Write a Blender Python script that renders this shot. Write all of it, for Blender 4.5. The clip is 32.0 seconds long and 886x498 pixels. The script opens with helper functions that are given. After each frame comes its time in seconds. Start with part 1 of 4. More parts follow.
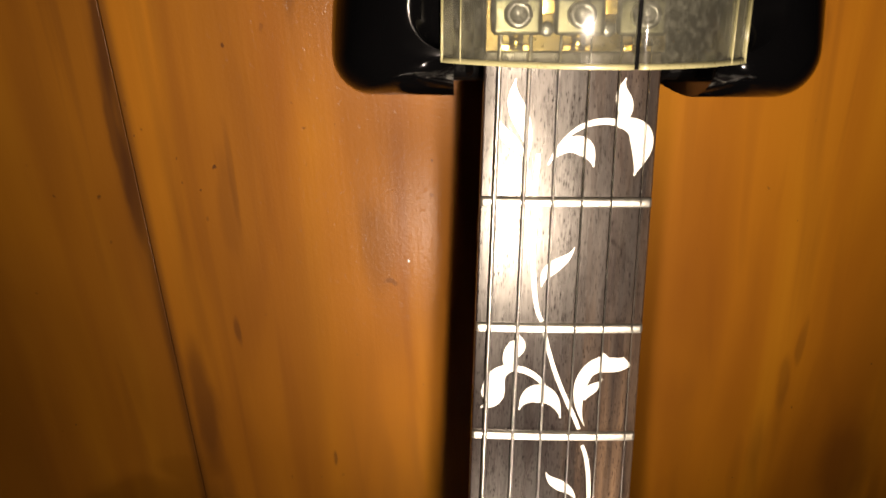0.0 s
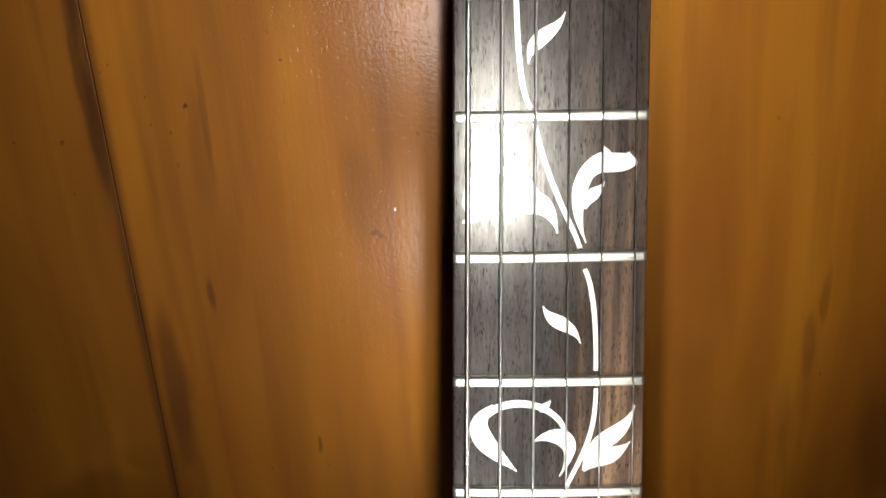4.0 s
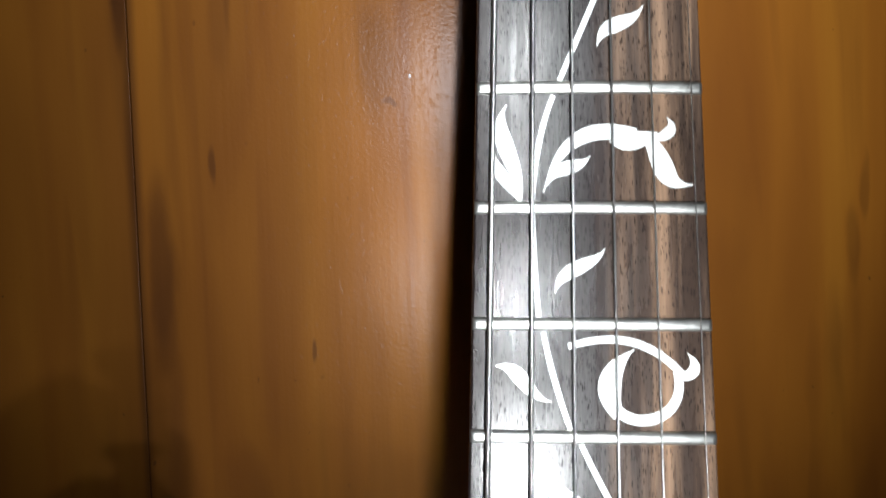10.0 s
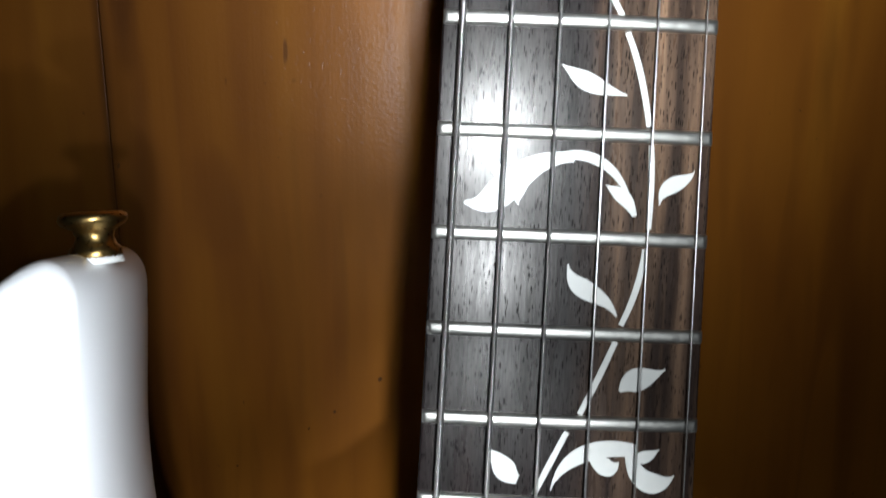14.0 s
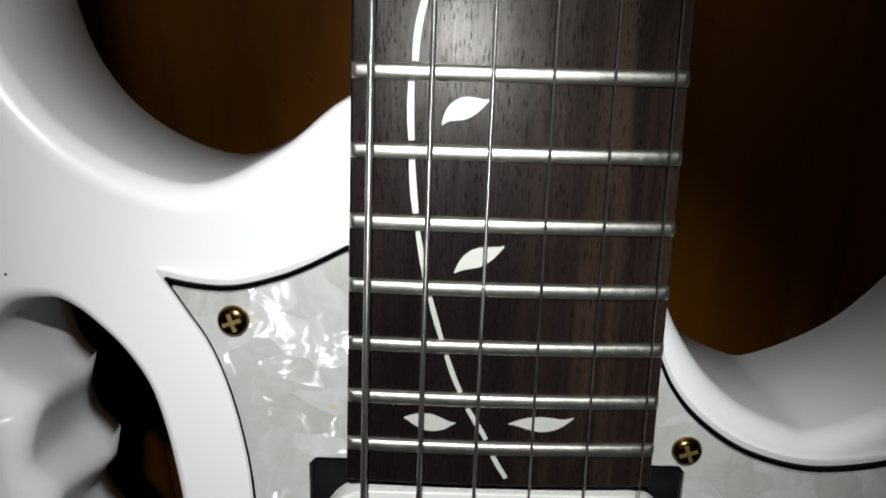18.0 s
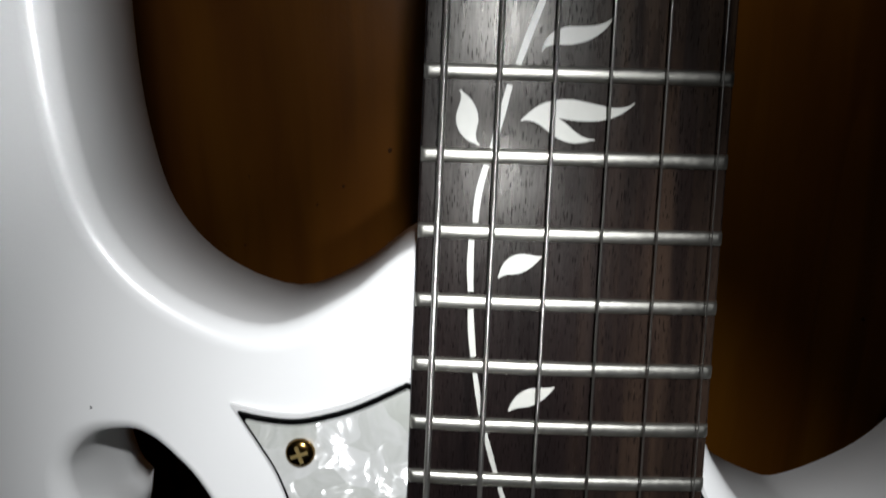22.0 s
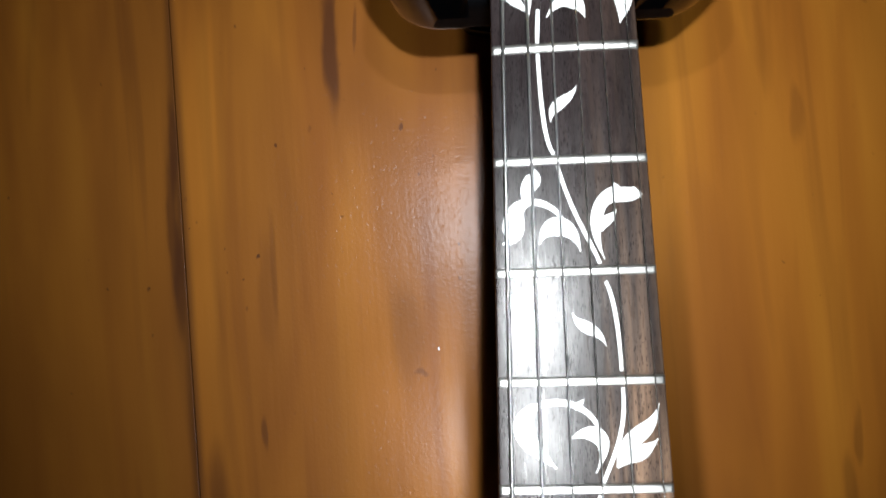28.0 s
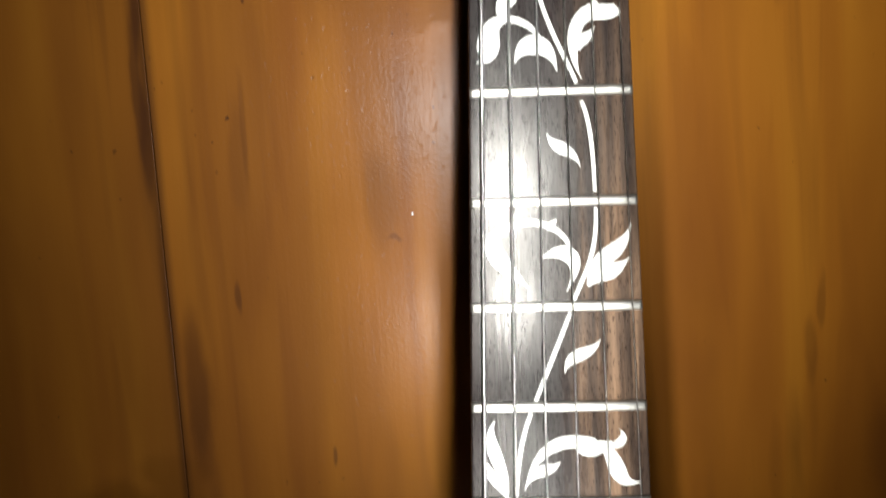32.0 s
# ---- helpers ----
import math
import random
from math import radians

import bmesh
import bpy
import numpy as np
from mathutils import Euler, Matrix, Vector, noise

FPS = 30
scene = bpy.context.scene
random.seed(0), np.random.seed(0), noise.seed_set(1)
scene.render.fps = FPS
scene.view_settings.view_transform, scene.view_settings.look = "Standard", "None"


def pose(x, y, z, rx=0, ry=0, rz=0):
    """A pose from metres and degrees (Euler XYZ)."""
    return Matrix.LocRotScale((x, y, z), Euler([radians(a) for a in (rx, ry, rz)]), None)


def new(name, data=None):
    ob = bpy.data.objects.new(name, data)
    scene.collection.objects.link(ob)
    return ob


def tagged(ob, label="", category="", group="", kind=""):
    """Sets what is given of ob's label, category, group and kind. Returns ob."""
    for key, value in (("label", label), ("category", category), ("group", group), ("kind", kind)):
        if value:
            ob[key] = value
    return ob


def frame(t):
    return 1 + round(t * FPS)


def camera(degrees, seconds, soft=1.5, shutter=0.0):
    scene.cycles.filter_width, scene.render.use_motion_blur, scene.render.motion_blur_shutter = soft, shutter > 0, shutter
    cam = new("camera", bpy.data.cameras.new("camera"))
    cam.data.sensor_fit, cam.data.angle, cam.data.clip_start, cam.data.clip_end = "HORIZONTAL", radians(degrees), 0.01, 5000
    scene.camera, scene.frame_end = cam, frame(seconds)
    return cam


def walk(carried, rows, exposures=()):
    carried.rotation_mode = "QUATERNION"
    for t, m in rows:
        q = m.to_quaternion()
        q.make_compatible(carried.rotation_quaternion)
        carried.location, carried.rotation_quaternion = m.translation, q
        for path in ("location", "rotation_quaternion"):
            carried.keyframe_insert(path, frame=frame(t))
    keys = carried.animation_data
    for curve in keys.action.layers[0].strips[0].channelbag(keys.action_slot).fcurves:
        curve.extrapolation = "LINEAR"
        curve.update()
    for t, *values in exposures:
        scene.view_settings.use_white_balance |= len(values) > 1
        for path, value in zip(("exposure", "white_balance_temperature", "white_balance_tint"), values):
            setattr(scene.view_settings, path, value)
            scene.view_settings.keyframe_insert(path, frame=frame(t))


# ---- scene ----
cam = camera(60.5, 32.0, 1.7, 0.4)

# The guitar leans back 8 degrees towards the wall; poses along the neck are given as if the neck stood upright.
LEAN = Matrix.Translation((0, 0, 1.5)) @ pose(0, 0, 0, -8.0) @ Matrix.Translation((0, 0, -1.5))
PATH = [
    (0, pose(-0.0281, -0.1862, 1.7096, 72.54, -0.29, 0.95)),
    (0.5, pose(-0.0281, -0.1861, 1.7052, 72.66, -0.20, 0.93)),
    (1, pose(-0.0265, -0.1840, 1.6964, 73.40, -0.21, 0.33)),
    (1.5, pose(-0.0271, -0.1813, 1.6863, 73.65, 0.28, 0.44)),
    (2, pose(-0.0255, -0.1800, 1.6743, 75.47, 0.56, 0.16)),
    (2.5, pose(-0.0219, -0.1784, 1.6621, 75.99, 0.05, 0.57)),
    (4.5, pose(-0.0212, -0.1717, 1.6203, 79.45, 1.25, 1.05)),
    (5, pose(-0.0196, -0.1701, 1.6036, 78.59, 1.11, 1.27)),
    (5.5, pose(-0.0176, -0.1670, 1.5850, 77.04, 0.97, 0.60)),
    (6, pose(-0.0181, -0.1638, 1.5718, 77.49, 0.59, 0.96)),
    (6.5, pose(-0.0214, -0.1676, 1.5719, 82.03, 0.71, 1.53)),
    (7, pose(-0.0211, -0.1693, 1.5667, 88.18, 1.02, 1.69)),
    (7.5, pose(-0.0197, -0.1694, 1.5523, 93.28, 1.12, 2.23)),
    (8, pose(-0.0214, -0.1692, 1.5388, 96.69, 0.79, 2.70)),
    (8.5, pose(-0.0169, -0.1650, 1.5245, 94.32, 0.07, 2.93)),
    (9, pose(-0.0225, -0.1627, 1.4971, 97.24, 0.20, 1.97)),
    (9.5, pose(-0.0231, -0.1594, 1.4757, 96.75, -0.52, 1.66)),
    (10, pose(-0.0270, -0.1578, 1.4608, 95.38, -0.36, 1.35)),
    (10.5, pose(-0.0259, -0.1545, 1.4494, 94.46, -0.21, 0.57)),
    (11, pose(-0.0272, -0.1529, 1.4407, 93.10, -0.19, 0.78)),
    (11.5, pose(-0.0291, -0.1524, 1.4314, 92.71, -0.85, 0.55)),
    (12, pose(-0.0286, -0.1486, 1.4167, 90.79, -1.04, -0.08)),
    (12.5, pose(-0.0285, -0.1471, 1.4080, 89.39, -1.06, -0.02)),
    (13, pose(-0.0266, -0.1451, 1.4012, 87.75, -1.22, 0.05)),
    (13.5, pose(-0.0241, -0.1427, 1.3955, 86.20, -1.71, -0.01)),
    (15.5, pose(-0.0281, -0.1393, 1.3370, 82.86, -3.87, -0.39)),
    (16, pose(-0.0240, -0.1335, 1.3282, 80.06, -4.11, 0.12)),
    (16.5, pose(-0.0209, -0.1304, 1.3181, 78.10, -3.86, 0.24)),
    (17, pose(-0.0140, -0.1272, 1.3053, 76.35, -3.08, -0.25)),
    (17.5, pose(-0.0121, -0.1284, 1.2956, 74.84, -2.21, 0.36)),
    (18, pose(-0.0127, -0.1250, 1.2864, 74.50, -1.61, -0.00)),
    (18.5, pose(-0.0140, -0.1261, 1.2762, 74.58, -2.42, 0.07)),
    (19, pose(-0.0129, -0.1247, 1.2648, 75.04, -3.28, 0.48)),
    (19.5, pose(-0.0172, -0.1280, 1.2625, 76.37, -3.28, 0.43)),
    (20, pose(-0.0200, -0.1281, 1.2637, 77.26, -3.45, 0.56)),
    (20.5, pose(-0.0229, -0.1286, 1.2724, 78.06, -2.96, 0.49)),
    (21, pose(-0.0231, -0.1291, 1.2807, 78.60, -2.67, 0.58)),
    (21.5, pose(-0.0225, -0.1324, 1.2883, 79.12, -2.33, 0.85)),
    (22, pose(-0.0220, -0.1347, 1.3010, 80.25, -1.65, 0.57)),
    (22.5, pose(-0.0235, -0.1414, 1.3146, 82.91, -1.63, 0.57)),
    (23, pose(-0.0308, -0.1508, 1.3387, 85.23, -1.38, 0.88)),
    (23.5, pose(-0.0307, -0.1555, 1.3569, 86.14, -0.65, 1.48)),
    (24, pose(-0.0235, -0.1569, 1.3818, 86.22, -0.05, 1.81)),
    (24.5, pose(-0.0219, -0.1664, 1.4083, 87.60, -0.26, 2.51)),
    (25, pose(-0.0198, -0.1708, 1.4267, 88.93, -0.01, 2.69)),
    (25.5, pose(-0.0242, -0.1777, 1.4493, 91.15, 0.31, 2.69)),
    (26, pose(-0.0253, -0.1815, 1.4827, 92.43, 1.01, 2.50)),
    (26.5, pose(-0.0277, -0.1909, 1.5154, 94.37, 0.74, 2.83)),
    (28.5, pose(-0.0239, -0.2197, 1.5829, 99.86, 1.38, 3.56)),
    (29, pose(-0.0232, -0.2244, 1.5944, 101.46, 1.14, 3.60)),
    (29.5, pose(-0.0240, -0.2288, 1.6060, 102.61, 1.34, 3.73)),
    (30, pose(-0.0235, -0.2280, 1.6071, 102.39, 1.37, 3.40)),
    (30.5, pose(-0.0250, -0.2264, 1.5978, 100.59, 1.03, 3.30)),
    (31, pose(-0.0256, -0.2203, 1.5807, 97.67, 0.56, 2.81)),
    (31.5, pose(-0.0251, -0.2163, 1.5685, 94.92, 1.22, 2.66)),
    (32, pose(-0.0251, -0.2087, 1.5471, 91.85, 1.19, 1.58)),
]
EXPOSURES = [(0, 0.55, 8500, 20), (2, 0.35, 7000, 12), (4, 0.25, 6500, 9), (6, 0.2, 6400, 10), (8, 0.3, 6300, 9), (9, 0.2, 5950, 9), (12.3, 0.35, 5350, 7),
             (13.5, 0.1, 5500, 8), (15, -0.4, 5800, 8), (17, -1.6, 6000, 9), (18, -1.95, 6100, 10), (20, -2.25, 6050, 10), (22, -1.95, 6000, 10), (23, -1.3, 5850, 9),
             (24, -0.6, 5750, 8), (25, 0.1, 5500, 8), (26.5, 0.25, 6200, 9), (28.5, 0.5, 5500, 9), (30.5, 0.55, 5450, 9), (32, 0.35, 6200, 9)]
walk(cam, [(t, LEAN @ m) for t, m in PATH], EXPOSURES)

# ---------------------------------------------------------------- light
world = bpy.data.worlds.new("dim_room")
scene.world = world
world.use_nodes = True
world.node_tree.nodes["Background"].inputs[0].default_value = (0.9, 0.75, 0.6, 1)
world.node_tree.nodes["Background"].inputs[1].default_value = 0.004


def stand_in_lamp(x, y, z, watts, cone, tilt, turn=0):
    """A small white fixed lamp, standing in for the torch carried along the neck."""
    data = bpy.data.lights.new("stand_in_lamp", "SPOT")
    data.energy, data.color, data.shadow_soft_size = watts, (1.0, 0.97, 0.92), 0.0025
    data.spot_size, data.spot_blend = radians(cone), 1.0
    new("stand_in_lamp", data).matrix_world = LEAN @ pose(x, y, z, 90 + tilt, 0, turn)


# All burn at once; the last is an added fill for the horn.
for lamp_at in ((-0.0166, -0.1639, 1.3523, 10.0, 60, -40), (-0.0130, -0.1513, 1.3368, 1.7, 33, -8), (-0.0154, -0.1650, 1.3537, 0.9, 150, 7),
             (-0.0130, -0.1650, 1.2884, 2.8, 24, -6), (-0.0145, -0.1323, 1.4027, 2.9, 123, 35), (-0.0130, -0.2314, 1.4707, 2.1, 24, -1),
             (-0.0130, -0.2400, 1.5313, 2.4, 25, 0), (-0.0137, -0.2400, 1.5940, 6.6, 131, 35), (-0.0160, -0.2400, 1.6371, 1.5, 76, 22),
             (-0.0120, -0.1928, 1.7060, 1.8, 30, 4), (-0.0500, -0.0850, 1.3350, 1.5, 80, -11, 40)):
    stand_in_lamp(*lamp_at)

# ---------------------------------------------------------------- materials


class Mat:
    """A node material: n() adds a node, with its inputs set from values or linked from sockets."""

    def __init__(self, name):
        self.m = bpy.data.materials.new(name)
        self.m.use_nodes = True
        self.t = self.m.node_tree
        self.b = self.t.nodes["Principled BSDF"]
        self.coord = self.t.nodes.new("ShaderNodeTexCoord").outputs["Object"]

    def put(self, node, values):
        for key, v in values.items():
            s = node.inputs[key]
            if isinstance(v, bpy.types.NodeSocket):
                self.t.links.new(v, s)
            else:
                s.default_value = (*v, 1) if isinstance(v, tuple) and len(v) == 3 and s.type == "RGBA" else v

    def n(self, kind, values=None, **attrs):
        node = self.t.nodes.new("ShaderNode" + kind)
        if "operation" in attrs:
            node.operation = attrs["operation"]
        if "data_type" in attrs:
            node.data_type = attrs["data_type"]
        if "blend_type" in attrs:
            node.blend_type = attrs["blend_type"]
        if "interpolation_type" in attrs:
            node.interpolation_type = attrs["interpolation_type"]
        if "bands_direction" in attrs:
            node.bands_direction = attrs["bands_direction"]
        self.put(node, values or {})
        return node

    def set(self, **values):
        self.put(self.b, {k.replace("_", " "): v for k, v in values.items()})
        return self.m

    def space(self, scale, rot=(0, 0, 0), shift=(0, 0, 0)):
        return self.n("Mapping", {"Vector": self.coord, "Scale": scale, "Rotation": rot, "Location": shift}).outputs[0]

    def noise(self, scale, where=None, detail=4.0, rough=0.55, warp=0.0):
        return self.n("TexNoise", {"Vector": where or self.coord, "Scale": scale, "Detail": detail, "Roughness": rough, "Distortion": warp}).outputs["Fac"]

    def ramp(self, fac, *stops):
        node = self.n("ValToRGB", {"Fac": fac})
        e = node.color_ramp.elements
        while len(e) < len(stops):
            e.new(0.5)
        for el, (p, c) in zip(e, stops):
            el.position, el.color = p, (*c, 1) if isinstance(c, tuple) else (c, c, c, 1)
        return node.outputs[0]

    def mix(self, fac, a, b, blend="MIX"):
        node = self.n("Mix", data_type="RGBA", blend_type=blend)
        for key, v in ((0, fac), (6, a), (7, b)):
            s = node.inputs[key]
            if isinstance(v, bpy.types.NodeSocket):
                self.t.links.new(v, s)
            else:
                s.default_value = (*v, 1) if isinstance(v, tuple) and len(v) == 3 else v
        return node.outputs[2]

    def bump(self, height, strength, dist=0.001, normal=None):
        vals = {"Height": height, "Strength": strength, "Distance": dist}
        if normal:
            vals["Normal"] = normal
        return self.n("Bump", vals).outputs[0]


def plain(name, color, rough, metal=0.0, vary=0.08, scale=60.0, coat=0.0):
    k = Mat(name)
    f = k.noise(scale, detail=1 if coat else 3)
    dark = tuple(c * (1 - vary) for c in color)
    col = k.mix(f, dark, color)
    r = k.ramp(k.noise(scale * 4, detail=1 if coat else 3), (0.0 if coat else 0.3, rough * 0.85), (1.0 if coat else 0.75, min(1, rough * 1.2)))
    k.set(Base_Color=col, Roughness=r, Metallic=metal, Coat_Weight=coat, Coat_Roughness=0.05)
    return k.m


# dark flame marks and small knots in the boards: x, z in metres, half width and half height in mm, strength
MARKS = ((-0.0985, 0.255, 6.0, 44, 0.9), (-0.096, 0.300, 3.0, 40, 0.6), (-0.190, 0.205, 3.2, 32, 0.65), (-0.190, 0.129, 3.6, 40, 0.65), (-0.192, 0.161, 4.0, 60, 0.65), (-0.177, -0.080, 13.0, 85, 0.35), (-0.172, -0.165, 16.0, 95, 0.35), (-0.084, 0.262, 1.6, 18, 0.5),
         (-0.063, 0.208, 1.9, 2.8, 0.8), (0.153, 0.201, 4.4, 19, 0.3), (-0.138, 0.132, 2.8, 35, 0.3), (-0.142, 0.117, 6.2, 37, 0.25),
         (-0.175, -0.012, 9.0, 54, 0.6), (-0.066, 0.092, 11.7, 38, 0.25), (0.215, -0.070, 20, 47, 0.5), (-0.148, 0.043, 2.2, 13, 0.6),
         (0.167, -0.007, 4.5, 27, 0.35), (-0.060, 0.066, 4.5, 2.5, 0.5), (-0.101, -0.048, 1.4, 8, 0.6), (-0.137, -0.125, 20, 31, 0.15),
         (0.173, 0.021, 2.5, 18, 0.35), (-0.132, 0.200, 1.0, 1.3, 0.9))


def wall_wood():
    """Varnished honey-brown boards: soft long streaks, sparse dark flame marks, small pits, an uneven gloss."""
    k = Mat("varnished_wood")
    wob = k.noise(6.0, k.space((1.8, 1.0, 0.40)), 3, 0.5, 0.6)
    grain = k.noise(9.0, k.space((2.8, 1.0, 0.34), shift=(0.3, 0, 0.1)), 2.5, 0.5, 0.7)
    fine = k.noise(70.0, k.space((4.0, 1.0, 0.14)), 4)
    flame = k.noise(9.0, k.space((3.6, 1.0, 0.26), shift=(2.9, 0, 1.3)), 3, 0.5, 1.0)
    across = k.n("SeparateXYZ", {"Vector": k.coord}).outputs[0]
    edge = k.n("MapRange", {"Value": k.n("Math", {0: across, 1: -0.170}, operation="SUBTRACT").outputs[0], "From Min": -0.045, "From Max": 0.0, "To Min": 0.0, "To Max": 1.0}, interpolation_type="SMOOTHSTEP").outputs[0]
    edge2 = k.n("MapRange", {"Value": k.n("Math", {0: across, 1: -0.170}, operation="SUBTRACT").outputs[0], "From Min": 0.0, "From Max": 0.05, "To Min": 1.0, "To Max": 0.0}, interpolation_type="SMOOTHSTEP").outputs[0]
    heart = k.n("Math", {0: edge, 1: edge2}, operation="MULTIPLY").outputs[0]
    base = k.ramp(grain, (0.28, (0.250, 0.083, 0.0060)), (0.5, (0.31, 0.112, 0.0075)), (0.74, (0.365, 0.143, 0.010)))
    base = k.mix(k.ramp(wob, (0.34, 0.75), (0.60, 0.0)), base, (0.17, 0.055, 0.004))
    lift = k.n("Math", {0: flame, 1: k.n("Math", {0: heart, 1: 0.12}, operation="MULTIPLY").outputs[0]}, operation="ADD").outputs[0]
    base = k.mix(k.ramp(lift, (0.56, 0.0), (0.68, 0.30), (0.80, 0.55)), base, (0.085, 0.024, 0.003))
    lick = k.noise(12.0, k.space((2.4, 1.0, 0.30), shift=(1.1, 0, 4.2)), 2, 0.5, 1.2)
    base = k.mix(k.ramp(lick, (0.56, 0.0), (0.60, 0.10), (0.72, 0.28)), base, (0.14, 0.040, 0.004))
    base = k.mix(k.ramp(fine, (0.58, 0.0), (0.80, 0.10)), base, (0.12, 0.036, 0.004))
    joint = k.n("Math", {0: k.n("Math", {0: across, 1: 0.1865}, operation="ADD").outputs[0]}, operation="ABSOLUTE").outputs[0]
    # Uneven dark band along the joint: edge-rounding shade put into the colour.
    joint_shade = k.n("Math", {0: joint, 1: k.n("Math", {0: wob, 1: 0.010}, operation="MULTIPLY").outputs[0]}, operation="SUBTRACT").outputs[0]
    base = k.mix(k.n("MapRange", {"Value": joint_shade, "From Min": -0.005, "From Max": 0.0, "To Min": 0.6, "To Max": 0.0}, interpolation_type="SMOOTHSTEP").outputs[0], base, (0.055, 0.016, 0.003))
    dots = k.ramp(k.noise(210.0, k.space((1.0, 1.0, 0.7)), 1, 0.4), (0.735, 0.0), (0.775, 0.85))
    sway = k.n("TexNoise", {"Vector": k.space((1.0, 1.0, 0.35)), "Scale": 55.0, "Detail": 3.0})
    drift = k.n("VectorMath", {0: k.n("VectorMath", {0: sway.outputs["Color"], 1: (0.5, 0.5, 0.5)}, operation="SUBTRACT").outputs[0], 1: (0.009, 0.0, 0.03)}, operation="MULTIPLY").outputs[0]
    bent = k.n("VectorMath", {0: k.coord, 1: drift}, operation="ADD").outputs[0]
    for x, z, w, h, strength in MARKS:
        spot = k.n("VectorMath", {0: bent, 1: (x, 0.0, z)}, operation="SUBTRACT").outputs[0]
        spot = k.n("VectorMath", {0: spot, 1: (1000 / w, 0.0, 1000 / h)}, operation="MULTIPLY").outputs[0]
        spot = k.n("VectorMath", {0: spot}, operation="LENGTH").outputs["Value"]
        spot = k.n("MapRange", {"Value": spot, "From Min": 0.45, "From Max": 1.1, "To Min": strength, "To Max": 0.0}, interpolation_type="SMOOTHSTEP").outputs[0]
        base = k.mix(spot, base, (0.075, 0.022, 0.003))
    patch = k.ramp(k.noise(13.0, k.space((1, 1, 1), shift=(4.1, 0, 2.2)), 2), (0.5, 0.0), (0.62, 1.0))
    dots = k.n("Math", {0: dots, 1: patch}, operation="MULTIPLY").outputs[0]
    base = k.mix(dots, base, (0.05, 0.016, 0.004))
    darker = k.n("MapRange", {"Value": across, "From Min": -0.1875, "From Max": -0.1855, "To Min": 0.74, "To Max": 1.0}).outputs[0]
    # Board colour is raised towards the right, making up for weak lamplight there.
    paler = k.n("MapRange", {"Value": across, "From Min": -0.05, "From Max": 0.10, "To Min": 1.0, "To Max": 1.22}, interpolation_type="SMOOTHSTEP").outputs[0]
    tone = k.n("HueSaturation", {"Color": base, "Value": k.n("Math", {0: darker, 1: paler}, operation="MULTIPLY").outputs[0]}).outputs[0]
    peel = k.noise(520.0, detail=3)
    pits = k.ramp(k.noise(340.0, k.space((1.0, 1.0, 0.75), shift=(7, 0, 1)), 2, 0.5), (0.30, 0.0), (0.40, 1.0))
    nrm = k.bump(k.mix(0.35, fine, peel), 0.2, 0.0005)
    gloss = k.bump(k.mix(0.55, pits, peel), 0.32, 0.0005, nrm)
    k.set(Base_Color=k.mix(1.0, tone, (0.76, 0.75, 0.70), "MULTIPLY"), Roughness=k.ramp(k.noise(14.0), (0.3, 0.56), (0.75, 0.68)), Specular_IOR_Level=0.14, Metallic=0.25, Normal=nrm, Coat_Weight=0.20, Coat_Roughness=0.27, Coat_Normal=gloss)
    return k.m


